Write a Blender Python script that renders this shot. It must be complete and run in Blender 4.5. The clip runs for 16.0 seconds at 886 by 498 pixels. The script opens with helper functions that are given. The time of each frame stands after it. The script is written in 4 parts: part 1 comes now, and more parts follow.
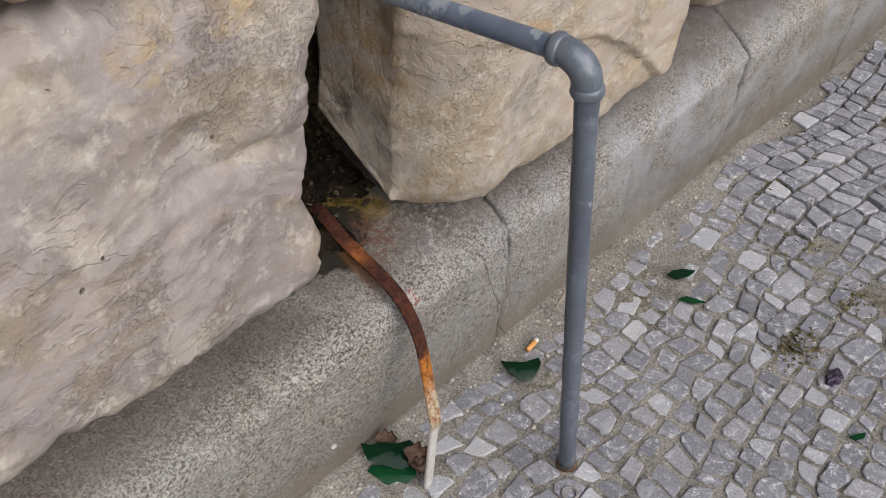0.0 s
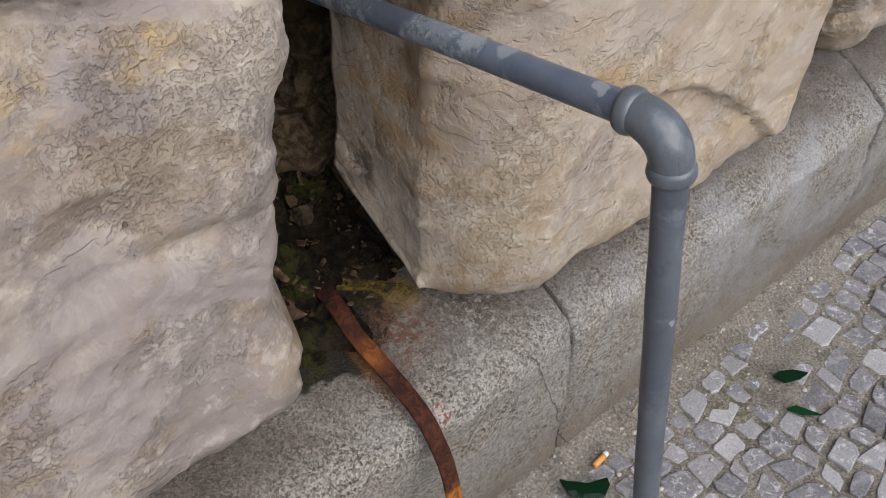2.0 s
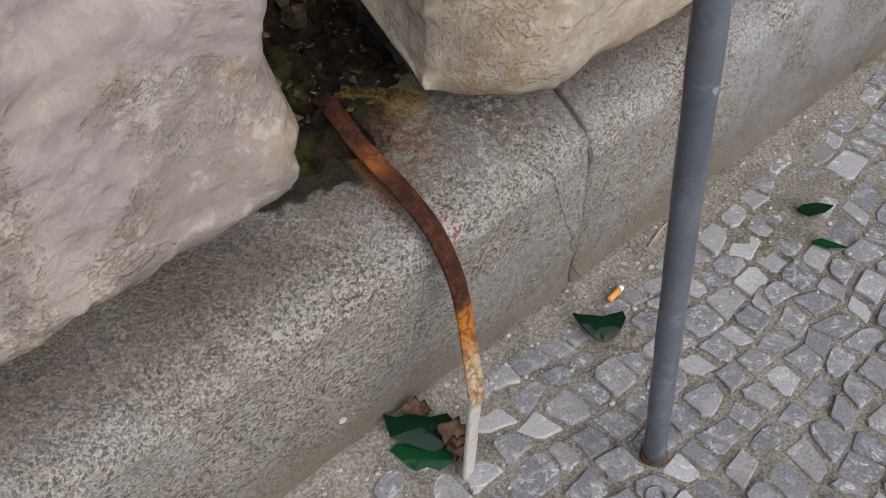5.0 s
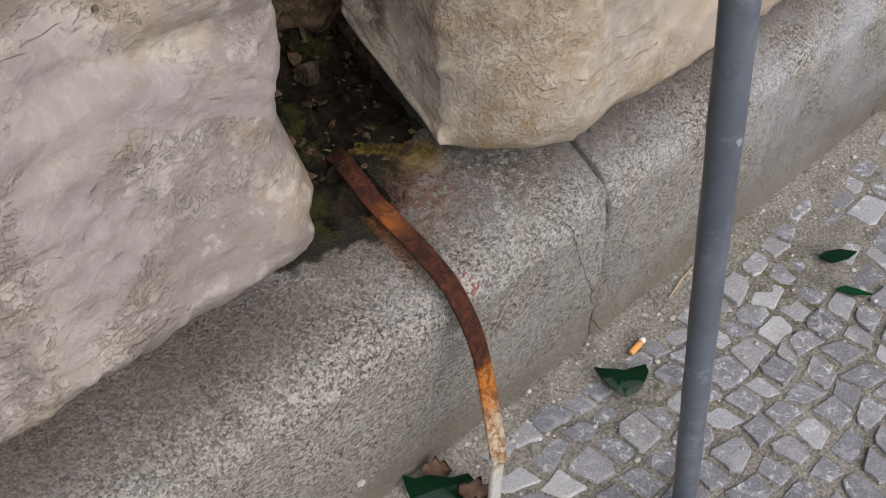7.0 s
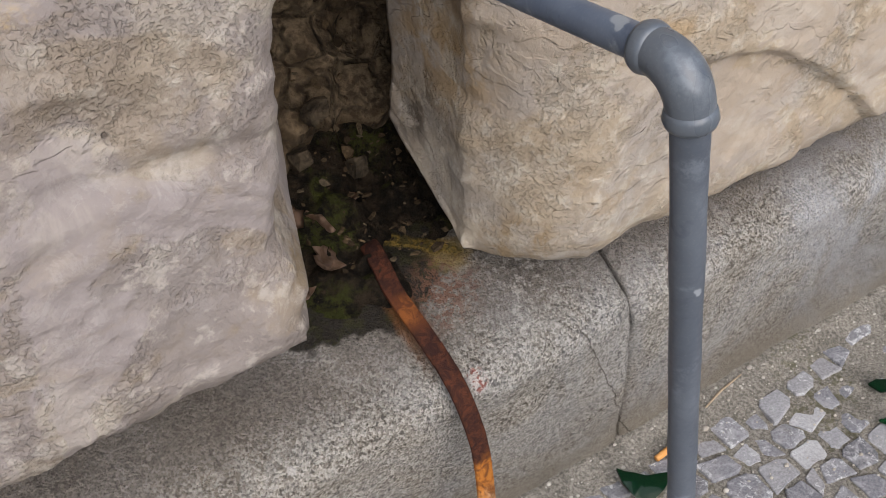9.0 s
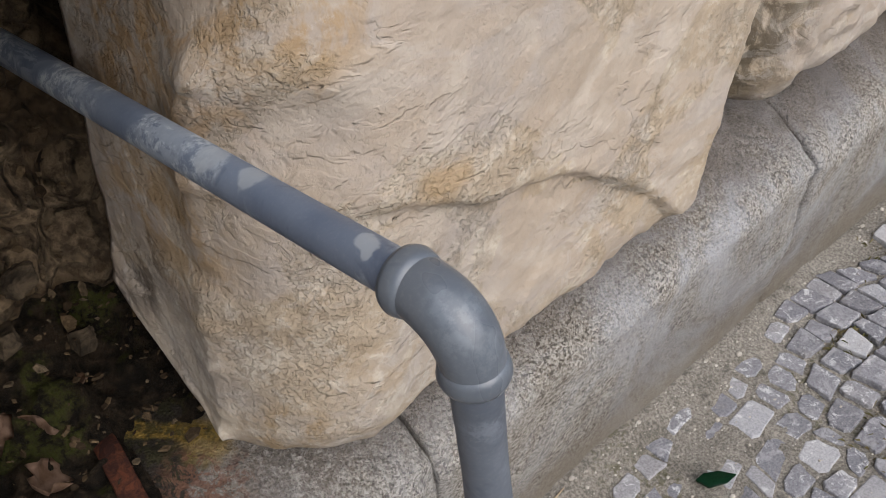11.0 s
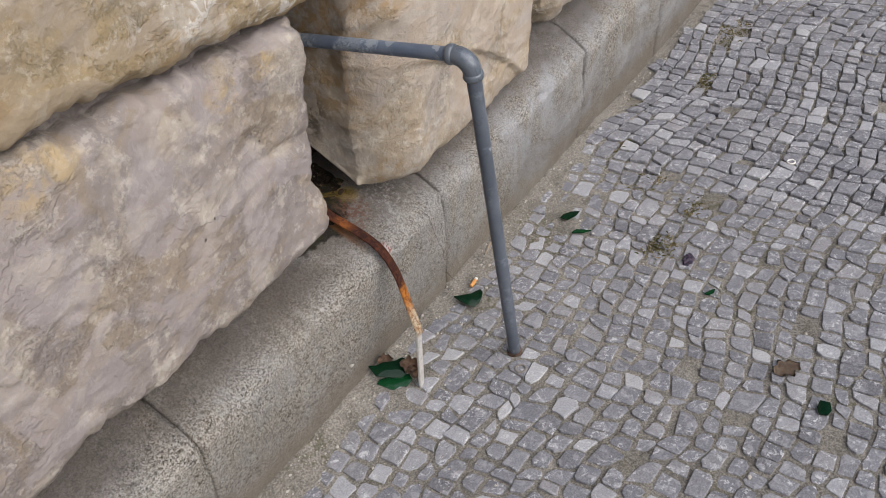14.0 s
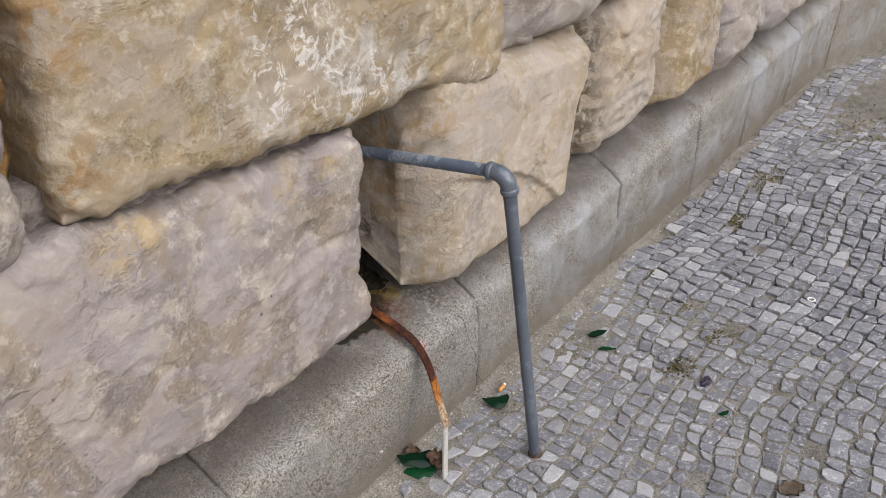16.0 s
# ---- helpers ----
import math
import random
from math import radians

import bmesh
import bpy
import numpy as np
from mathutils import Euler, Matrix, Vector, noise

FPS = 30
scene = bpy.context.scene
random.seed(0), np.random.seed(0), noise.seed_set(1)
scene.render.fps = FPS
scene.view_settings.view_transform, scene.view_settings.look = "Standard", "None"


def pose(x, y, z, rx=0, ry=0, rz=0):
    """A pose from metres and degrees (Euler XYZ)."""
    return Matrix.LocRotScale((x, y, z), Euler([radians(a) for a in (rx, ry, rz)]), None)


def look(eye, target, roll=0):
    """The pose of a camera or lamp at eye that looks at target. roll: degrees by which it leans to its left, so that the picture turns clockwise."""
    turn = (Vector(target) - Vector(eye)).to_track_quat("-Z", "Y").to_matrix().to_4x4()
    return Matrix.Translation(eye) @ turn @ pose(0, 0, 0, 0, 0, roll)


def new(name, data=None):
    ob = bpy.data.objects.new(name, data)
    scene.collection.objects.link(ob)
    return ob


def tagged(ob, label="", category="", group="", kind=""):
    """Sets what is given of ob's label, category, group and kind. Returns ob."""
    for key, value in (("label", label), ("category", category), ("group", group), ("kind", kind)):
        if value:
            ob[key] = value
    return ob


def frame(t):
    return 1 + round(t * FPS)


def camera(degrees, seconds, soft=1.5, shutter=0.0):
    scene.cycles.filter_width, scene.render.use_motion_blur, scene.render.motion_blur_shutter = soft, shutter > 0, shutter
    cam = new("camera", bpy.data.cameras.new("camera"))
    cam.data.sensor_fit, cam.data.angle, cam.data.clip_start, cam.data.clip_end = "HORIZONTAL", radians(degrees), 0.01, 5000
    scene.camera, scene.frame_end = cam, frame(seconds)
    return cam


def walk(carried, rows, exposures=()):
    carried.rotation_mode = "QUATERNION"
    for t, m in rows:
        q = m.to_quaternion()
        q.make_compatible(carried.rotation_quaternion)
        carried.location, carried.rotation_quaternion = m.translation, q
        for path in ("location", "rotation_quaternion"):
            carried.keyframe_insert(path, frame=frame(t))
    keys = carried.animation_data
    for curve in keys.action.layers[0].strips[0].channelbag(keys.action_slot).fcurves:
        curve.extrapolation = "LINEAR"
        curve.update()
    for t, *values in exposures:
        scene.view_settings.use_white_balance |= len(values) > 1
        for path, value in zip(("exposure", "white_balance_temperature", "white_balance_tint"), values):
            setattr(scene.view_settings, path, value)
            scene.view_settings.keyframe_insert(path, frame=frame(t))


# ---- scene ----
cam = camera(47.2, 16.0, 0.6)

PATH = [
    (0, (-0.856, -0.661, 1.197), (0.248, 0.362, -0.12), -0.1),
    (0.5, (-0.718, -0.631, 1.177), (0.27, 0.508, -0.137), -1.8),
    (1, (-0.67, -0.59, 1.147), (0.281, 0.539, -0.202), -1.8),
    (1.5, (-0.66, -0.554, 1.096), (0.314, 0.571, -0.24), -2.2),
    (2, (-0.631, -0.522, 1.066), (0.37, 0.659, -0.2), -2.2),
    (2.5, (-0.604, -0.523, 1.061), (0.364, 0.716, -0.176), -2.6),
    (3, (-0.613, -0.511, 1.01), (0.361, 0.696, -0.253), -3.2),
    (3.5, (-0.624, -0.509, 0.976), (0.332, 0.647, -0.347), -3.1),
    (4, (-0.641, -0.515, 0.956), (0.291, 0.589, -0.427), -3.0),
    (4.2, (-0.638, -0.517, 0.96), (0.266, 0.567, -0.457), -2.7),
    (6.3, (-0.654, -0.484, 0.913), (0.295, 0.581, -0.489), -2.9),
    (6.5, (-0.656, -0.49, 0.914), (0.303, 0.601, -0.461), -3.5),
    (7, (-0.631, -0.49, 0.938), (0.311, 0.65, -0.408), -4.3),
    (7.5, (-0.621, -0.521, 0.96), (0.312, 0.704, -0.316), -5.6),
    (8, (-0.605, -0.571, 0.999), (0.273, 0.746, -0.224), -6.5),
    (8.2, (-0.604, -0.574, 1.014), (0.262, 0.735, -0.225), -5.7),
    (10.3, (-0.376, -0.54, 0.993), (0.247, 0.871, -0.28), -5.2),
    (10.5, (-0.362, -0.506, 1.014), (0.377, 0.839, -0.27), -3.1),
    (11, (-0.385, -0.423, 1.001), (0.679, 0.706, -0.262), -1.9),
    (11.5, (-0.42, -0.377, 1.003), (0.742, 0.684, -0.23), -3.1),
    (12, (-0.504, -0.443, 1.083), (0.609, 0.656, -0.163), -3.6),
    (12.5, (-0.632, -0.573, 1.194), (0.452, 0.508, -0.093), -2.9),
    (13, (-0.823, -0.764, 1.298), (0.329, 0.308, 0.064), -4.2),
    (13.5, (-1.1, -0.886, 1.362), (0.101, 0.074, 0.083), -7.8),
    (14, (-1.337, -0.974, 1.44), (-0.07, -0.032, 0.212), -7.8),
    (14.5, (-1.458, -1.068, 1.489), (-0.145, 0.02, 0.442), -6.5),
    (15, (-1.493, -1.095, 1.513), (-0.159, 0.031, 0.536), -5.4),
    (15.5, (-1.484, -1.095, 1.503), (-0.139, 0.012, 0.52), -4.9),
    (16, (-1.47, -1.102, 1.49), (-0.125, -0.014, 0.487), -4.8),
]
walk(cam, [(t, look(eye, target, roll)) for t, eye, target, roll in PATH], ((0, 0.16), (1, 0.10), (4.2, 0.06), (6.3, 0.10), (8, 0.22), (10.3, 0.22), (11.5, 0.18), (13, 0.25), (14, 0.14), (15, 0.19), (16, 0.20)))

# ---- world and light ----
world = bpy.data.worlds.new("overcast_sky")
scene.world = world
world.use_nodes = True
wn, wl = world.node_tree.nodes, world.node_tree.links
sky = wn.new("ShaderNodeTexSky")
sky.sky_type = "NISHITA"
sky.sun_disc = False
sky.sun_elevation, sky.sun_rotation = radians(40), radians(186)
sky.air_density, sky.dust_density, sky.ozone_density = 1.0, 4.0, 1.0
wn["Background"].inputs["Strength"].default_value = 0.098
wl.new(sky.outputs["Color"], wn["Background"].inputs["Color"])

sun_data = bpy.data.lights.new("sun", "SUN")
sun_data.energy, sun_data.angle, sun_data.color = 2.9, radians(80), (0.93, 0.97, 1.06)
sun = new("sun", sun_data)
sun.matrix_world = look((-0.35, -3.2, 2.85), (0, 0, 0))


# ---- noise on arrays ----
def lattice(i, j, k, seed):
    h = (i * 374761393 + j * 668265263 + k * 2147483647 + seed * 974711) & 0xFFFFFFFF
    h = ((h ^ (h >> 13)) * 1274126177) & 0xFFFFFFFF
    h = ((h ^ (h >> 16)) * 2246822519) & 0xFFFFFFFF
    return ((h ^ (h >> 15)) & 0xFFFF) / 32767.5 - 1.0


def vnoise(x, y, z, seed=0):
    """Smooth value noise in -1..1 on arrays."""
    x, y, z = np.broadcast_arrays(np.asarray(x, float), np.asarray(y, float), np.asarray(z, float))
    fx, fy, fz = np.floor(x), np.floor(y), np.floor(z)
    i, j, k = (f.astype(np.int64) for f in (fx, fy, fz))
    u, v, w = (a * a * a * (a * (a * 6 - 15) + 10) for a in (x - fx, y - fy, z - fz))
    total = 0.0
    for di in (0, 1):
        for dj in (0, 1):
            for dk in (0, 1):
                weight = (u if di else 1 - u) * (v if dj else 1 - v) * (w if dk else 1 - w)
                total = total + weight * lattice(i + di, j + dj, k + dk, seed)
    return total


def fbm(x, y, z, seed=0, octaves=4, gain=0.5):
    total, amp = 0.0, 1.0
    for n in range(octaves):
        total = total + amp * vnoise(x * 2**n + 17.3 * n, y * 2**n + 5.1 * n, z * 2**n, seed + n)
        amp *= gain
    return total


def facets_of(x, z, size, seed, offset, slope):
    """Chiselled facets: each cell of an uneven mosaic is a small tilted plane."""
    gx, gz_ = x / size, z / size
    gx, gz_ = gx + 0.35 * fbm(gx * 1.3, 0, gz_ * 1.3, seed + 3, 3), gz_ + 0.35 * fbm(gx * 1.3, 4, gz_ * 1.3, seed + 4, 3)
    i0, k0 = np.floor(gx).astype(np.int64), np.floor(gz_).astype(np.int64)
    best, out = np.full(x.shape, 9.0), np.zeros(x.shape)
    for di in (-1, 0, 1):
        for dk in (-1, 0, 1):
            i, k = i0 + di, k0 + dk
            sx, sz = i + 0.5 + 0.5 * lattice(i, k, k * 0 + 1, seed), k + 0.5 + 0.5 * lattice(i, k, k * 0 + 2, seed)
            d = (gx - sx) ** 2 + (gz_ - sz) ** 2
            level = offset * lattice(i, k, k * 0 + 3, seed) + slope * size * (lattice(i, k, k * 0 + 4, seed) * (gx - sx) + lattice(i, k, k * 0 + 5, seed) * (gz_ - sz))
            out, best = np.where(d < best, level, out), np.minimum(best, d)
    return out


def smooth(a, b, v):
    q = np.clip((v - a) / (b - a), 0, 1)
    return q * q * (3 - 2 * q)


# ---- mesh helpers ----
def mesh_of(name, verts, faces, material, soft=True):
    me = bpy.data.meshes.new(name)
    me.from_pydata([tuple(v) for v in verts], [], faces)
    me.materials.append(material)
    if soft:
        me.polygons.foreach_set("use_smooth", [True] * len(me.polygons))
    me.update()
    return me


def under(ob, parent):
    ob.parent = parent
    return ob


def part(name, bm, material, parent, label="", soft=True):
    """One mesh object under a thing or a part, from a bmesh."""
    me = bpy.data.meshes.new(name)
    bm.to_mesh(me)
    bm.free()
    me.materials.append(material)
    if soft:
        me.polygons.foreach_set("use_smooth", [True] * len(me.polygons))
    ob = under(new(name, me), parent)
    return tagged(ob, label)


def thing(name, label, category, group="", kind=""):
    return tagged(new(name), label, category, group, kind)


def tube(points, radii, sides=32, caps=True):
    """A bmesh tube along points, with a radius at each."""
    bm = bmesh.new()
    pts = [Vector(p) for p in points]
    rings, side = [], None
    for n, p in enumerate(pts):
        ahead = (pts[min(n + 1, len(pts) - 1)] - pts[max(n - 1, 0)]).normalized()
        if side is None:
            side = ahead.orthogonal().normalized()
        side = (side - ahead * side.dot(ahead)).normalized()
        up = ahead.cross(side)
        rings.append([bm.verts.new(p + radii[n] * (math.cos(a) * side + math.sin(a) * up))
                      for a in (2 * math.pi * k / sides for k in range(sides))])
    for a, b in zip(rings, rings[1:]):
        for k in range(sides):
            bm.faces.new((a[k], a[(k + 1) % sides], b[(k + 1) % sides], b[k]))
    if caps:
        bm.faces.new(rings[0][::-1])
        bm.faces.new(rings[-1])
    return bm


# ---- materials ----
class Mat:
    """A small writer of node materials in object space."""

    def __init__(self, name, rough=0.9, metal=0.0, gloss=0.2):
        self.m = bpy.data.materials.new(name)
        self.m.use_nodes = True
        self.nt = self.m.node_tree
        self.bsdf = self.nt.nodes["Principled BSDF"]
        self.bsdf.inputs["Roughness"].default_value = rough
        self.bsdf.inputs["Metallic"].default_value = metal
        self.bsdf.inputs["Specular IOR Level"].default_value = gloss
        self.coord = self.nt.nodes.new("ShaderNodeTexCoord").outputs["Object"]

    def node(self, kind, **inputs):
        n = self.nt.nodes.new(kind)
        for key, value in inputs.items():
            self.put(n.inputs[key.replace("_", " ")], value)
        return n

    def put(self, socket, value):
        if isinstance(value, bpy.types.NodeSocket):
            self.nt.links.new(value, socket)
        else:
            socket.default_value = value

    def scaled(self, sx, sy, sz, shift=(0, 0, 0)):
        n = self.node("ShaderNodeMapping", Vector=self.coord)
        n.inputs["Scale"].default_value = (sx, sy, sz)
        n.inputs["Location"].default_value = shift
        return n.outputs["Vector"]

    def noise(self, scale, detail=4.0, rough=0.55, distortion=0.0, vector=None):
        n = self.node("ShaderNodeTexNoise", Vector=vector or self.coord, Scale=scale, Detail=detail, Roughness=rough, Distortion=distortion)
        return n.outputs["Fac"]

    def cells(self, scale, vector=None, feature="F1", out="Distance", randomness=1.0):
        n = self.nt.nodes.new("ShaderNodeTexVoronoi")
        n.feature = feature
        self.put(n.inputs["Vector"], vector or self.coord)
        self.put(n.inputs["Scale"], scale)
        self.put(n.inputs["Randomness"], randomness)
        return n.outputs[out]

    def ramp(self, value, a, b, low=0.0, high=1.0):
        n = self.node("ShaderNodeMapRange", Value=value)
        n.interpolation_type = "SMOOTHSTEP"
        for key, v in (("From Min", a), ("From Max", b), ("To Min", low), ("To Max", high)):
            n.inputs[key].default_value = v
        return n.outputs["Result"]

    def mix(self, fac, a, b, mode="MIX"):
        n = self.nt.nodes.new("ShaderNodeMix")
        n.data_type, n.blend_type = "RGBA", mode
        for socket, value in ((n.inputs[0], fac), (n.inputs[6], a), (n.inputs[7], b)):
            if isinstance(value, tuple) and len(value) == 3:
                value = (*value, 1)
            self.put(socket, value)
        return n.outputs[2]

    def math(self, op, a, b=0.0, c=None):
        n = self.nt.nodes.new("ShaderNodeMath")
        n.operation = op
        self.put(n.inputs[0], a)
        self.put(n.inputs[1], b)
        if c is not None:
            self.put(n.inputs[2], c)
        return n.outputs[0]

    def axis(self, which):
        n = self.node("ShaderNodeSeparateXYZ", Vector=self.coord)
        return n.outputs["XYZ".index(which)]

    def near(self, place, vector=None):
        n = self.nt.nodes.new("ShaderNodeVectorMath")
        n.operation = "DISTANCE"
        self.put(n.inputs[0], vector or self.coord)
        n.inputs[1].default_value = place
        return n.outputs["Value"]

    def wobbled(self, scale, amount):
        """Object coordinates shifted by noise."""
        n = self.node("ShaderNodeTexNoise", Vector=self.coord, Scale=scale, Detail=3.0)
        m = self.nt.nodes.new("ShaderNodeVectorMath")
        m.operation = "MULTIPLY_ADD"
        self.put(m.inputs[0], n.outputs["Color"])
        m.inputs[1].default_value = (amount,) * 3
        off = self.nt.nodes.new("ShaderNodeVectorMath")
        off.operation = "ADD"
        self.put(off.inputs[0], self.coord)
        off.inputs[1].default_value = (-amount / 2,) * 3
        self.put(m.inputs[2], off.outputs["Vector"])
        return m.outputs["Vector"]

    def random(self):
        return self.nt.nodes.new("ShaderNodeObjectInfo").outputs["Random"]

    def island(self):
        return self.nt.nodes.new("ShaderNodeNewGeometry").outputs["Random Per Island"]

    def bumped(self, *layers):
        """Layers of (height, distance in metres), coarse first."""
        normal = None
        for height, distance in layers:
            n = self.node("ShaderNodeBump", Height=height, Distance=distance)
            if normal:
                self.put(n.inputs["Normal"], normal)
            normal = n.outputs["Normal"]
        self.put(self.bsdf.inputs["Normal"], normal)

    def colour(self, value):
        if isinstance(value, tuple) and len(value) == 3:
            value = (*value, 1)
        self.put(self.bsdf.inputs["Base Color"], value)
        return self

    def rough(self, value):
        self.put(self.bsdf.inputs["Roughness"], value)
        return self


def stone_material(name, main, grey, ochre, greyness=0.5, ochreness=0.5, white=0.0, shift=(0, 0, 0), stains_and_shade=(), grime=0.8, lilac=0.3, crust=None):
    """Rough-hewn limestone: beige and grey clouds, smooth cleft patches, sandy bands, ochre seams, short cracks, salt
    bloom. Spots of (place, reach, colour) add stain and shade tints.
    """
    k = Mat(name, 0.93)
    v = k.scaled(1, 1, 1, shift)
    cloud = k.noise(2.6, 6, 0.62, 0.6, v)
    col = k.mix(k.ramp(cloud, 0.60 - 0.3 * greyness, 0.74 - 0.3 * greyness), main, grey)
    patch = k.noise(11, 5, 0.62, 0.8, v)
    col = k.mix(k.ramp(patch, 0.5, 0.62, 0.0, 0.65), col, k.mix(0.5, main, (0.60, 0.54, 0.45)))
    col = k.mix(k.ramp(patch, 0.34, 0.46, 0.16, 0.0), col, k.mix(0.5, grey, (0.20, 0.175, 0.155)))
    tan = k.noise(6.5, 5, 0.6, 1.0, k.scaled(1, 1, 1.5, (shift[0] + 7, 3, shift[2])))
    col = k.mix(k.ramp(tan, 0.52, 0.62, 0.0, 0.6), col, k.mix(0.35, main, ochre))
    col = k.mix(k.ramp(tan, 0.36, 0.46, 0.4, 0.0), col, k.mix(0.35, grey, (0.30, 0.275, 0.27)))
    # smooth cleft patches with a lilac cast, between sandy broken bands
    cleft = k.noise(5.2, 7, 0.55, 0.9, k.scaled(1, 1, 1.3, (shift[0] + 2, 8, shift[2] + 5)))
    smooth_patch = k.ramp(cleft, 0.505, 0.535)
    col = k.mix(k.math("MULTIPLY", smooth_patch, lilac), col, k.mix(0.4, grey, (0.40, 0.355, 0.375)))
    seams = k.noise(3.4, 6, 0.65, 1.2, k.scaled(0.8, 1, 1.7, (3.1 + shift[0], 1.7, shift[2])))
    col = k.mix(k.ramp(seams, 0.66 - 0.14 * ochreness, 0.80 - 0.14 * ochreness, 0.0, 0.85), col, ochre)
    broken = k.math("SUBTRACT", 1.0, k.math("MULTIPLY", smooth_patch, 0.75))
    fine = k.noise(50, 6, 0.66, 0.0, v)
    col = k.mix(k.math("MULTIPLY", broken, k.ramp(fine, 0.36, 0.48, 0.20, 0.0)), col, k.mix(0.6, ochre, (0.13, 0.095, 0.065)))
    col = k.mix(k.math("MULTIPLY", broken, k.ramp(fine, 0.52, 0.64, 0.0, 0.30)), col, (0.66, 0.60, 0.51))
    grain = k.noise(230, 3, 0.7, 0.0, v)
    gritty = k.math("MULTIPLY", k.ramp(grain, 0.40, 0.52, 1.0, 0.0), k.math("MULTIPLY", broken, k.ramp(k.noise(8, 4, 0.6, 0.3, v), 0.42, 0.58)))
    col = k.mix(k.math("MULTIPLY", gritty, 0.14), col, (0.15, 0.105, 0.065))
    flakes = k.math("MULTIPLY", k.ramp(k.noise(26, 3, 0.55, 0.6, k.scaled(1, 1, 1.7, (shift[0] + 1, 4, shift[2]))), 0.485, 0.545), k.ramp(k.noise(7, 3, 0.5, 0.0, v), 0.47, 0.56))
    for place, reach, tint in stains_and_shade:
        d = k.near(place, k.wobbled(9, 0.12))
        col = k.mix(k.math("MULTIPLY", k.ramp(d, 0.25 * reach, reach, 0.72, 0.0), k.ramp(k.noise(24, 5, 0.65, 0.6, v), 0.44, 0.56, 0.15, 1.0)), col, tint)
    if white:
        bloom = k.math("MULTIPLY", k.ramp(k.noise(4.5, 3, 0.5, 0.4, k.scaled(1.0, 1, 0.7, shift)), 0.42, 0.54), k.ramp(k.noise(30, 8, 0.78, 0.9, v), 0.525, 0.565))
        if crust:
            bloom = k.math("MULTIPLY", bloom, k.ramp(k.near(crust[0], k.wobbled(4, 0.3)), 0.5 * crust[1], crust[1], 1.0, 0.12))
        col = k.mix(k.math("MULTIPLY", bloom, 0.85 * white), col, (0.62, 0.585, 0.54))
    pits = k.cells(34, k.wobbled(30, 0.02))
    dots = k.math("MULTIPLY", k.ramp(pits, 0.05, 0.09, 1, 0), k.ramp(k.noise(11, 2, 0.5, 0, v), 0.60, 0.66))
    col = k.mix(k.math("MULTIPLY", dots, 0.75), col, (0.09, 0.07, 0.055))
    k.colour(k.mix(1.0, col, (1.1 * grime, 1.1 * grime, 1.1 * grime), "MULTIPLY"))
    chips = k.noise(20, 5, 0.6, 0.0, v)
    k.bumped((chips, 0.0042), (smooth_patch, 0.0018), (flakes, 0.0008), (k.math("MULTIPLY", fine, broken), 0.0030), (k.noise(150, 2, 0.5, 0.0, v), 0.0012), (gritty, -0.0009), (dots, -0.004))
    return k.m


M_LIMESTONE_GREY = stone_material("pale_grey_limestone", (0.302, 0.243, 0.185), (0.264, 0.225, 0.204), (0.270, 0.205, 0.125), 0.75, 0.10, 0.12, (0, 0, 0),
                                  (((-0.83, -0.03, 0.838), 0.065, (0.46, 0.33, 0.16)), ((-0.76, -0.03, 0.826), 0.05, (0.46, 0.33, 0.16)), ((-0.417, -0.03, 0.806), 0.040, (0.46, 0.33, 0.16)), ((-0.504, -0.03, 0.787), 0.035, (0.46, 0.33, 0.16)), ((-0.36, 0.02, 0.52), 0.09, (0.261, 0.188, 0.106))), 0.8, 0.45)
M_LIMESTONE_YELLOW = stone_material("yellow_limestone", (0.345, 0.262, 0.152), (0.304, 0.245, 0.172), (0.287, 0.185, 0.078), 0.4, 0.5, 1.0, (4, 0, 1),
                                    (((-0.86, 0.0, 1.15), 0.10, (0.30, 0.165, 0.05)), ((-0.86, 0.0, 1.30), 0.12, (0.30, 0.165, 0.05)), ((-0.87, 0.0, 0.98), 0.10, (0.27, 0.15, 0.05)), ((-0.20, -0.04, 0.86), 0.10, (0.56, 0.53, 0.48)), ((-0.33, -0.04, 0.95), 0.10, (0.50, 0.47, 0.42)), ((-0.55, -0.04, 0.93), 0.08, (0.46, 0.42, 0.36))), 0.80, 0.3, ((-0.22, -0.04, 0.98), 0.50))
# First four tints put shade, with some mossy brown, on the next block's flank.
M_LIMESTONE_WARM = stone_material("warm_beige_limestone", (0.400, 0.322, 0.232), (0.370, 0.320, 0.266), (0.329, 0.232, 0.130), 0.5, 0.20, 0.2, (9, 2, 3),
                                  # Dark tints at y 0.19 join stain and hole shade on the side.
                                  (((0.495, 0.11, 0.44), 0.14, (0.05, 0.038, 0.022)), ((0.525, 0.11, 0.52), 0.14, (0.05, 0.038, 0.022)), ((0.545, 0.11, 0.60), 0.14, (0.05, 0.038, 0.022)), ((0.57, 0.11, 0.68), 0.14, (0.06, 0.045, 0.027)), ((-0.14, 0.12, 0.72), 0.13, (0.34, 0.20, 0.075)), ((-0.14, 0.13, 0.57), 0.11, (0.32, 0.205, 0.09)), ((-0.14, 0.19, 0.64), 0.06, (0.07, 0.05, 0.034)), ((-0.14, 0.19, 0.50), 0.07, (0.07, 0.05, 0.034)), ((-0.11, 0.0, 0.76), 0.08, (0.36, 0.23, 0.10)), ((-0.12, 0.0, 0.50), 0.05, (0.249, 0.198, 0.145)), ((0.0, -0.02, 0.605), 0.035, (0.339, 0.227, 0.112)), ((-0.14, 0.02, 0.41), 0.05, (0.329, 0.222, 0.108))))
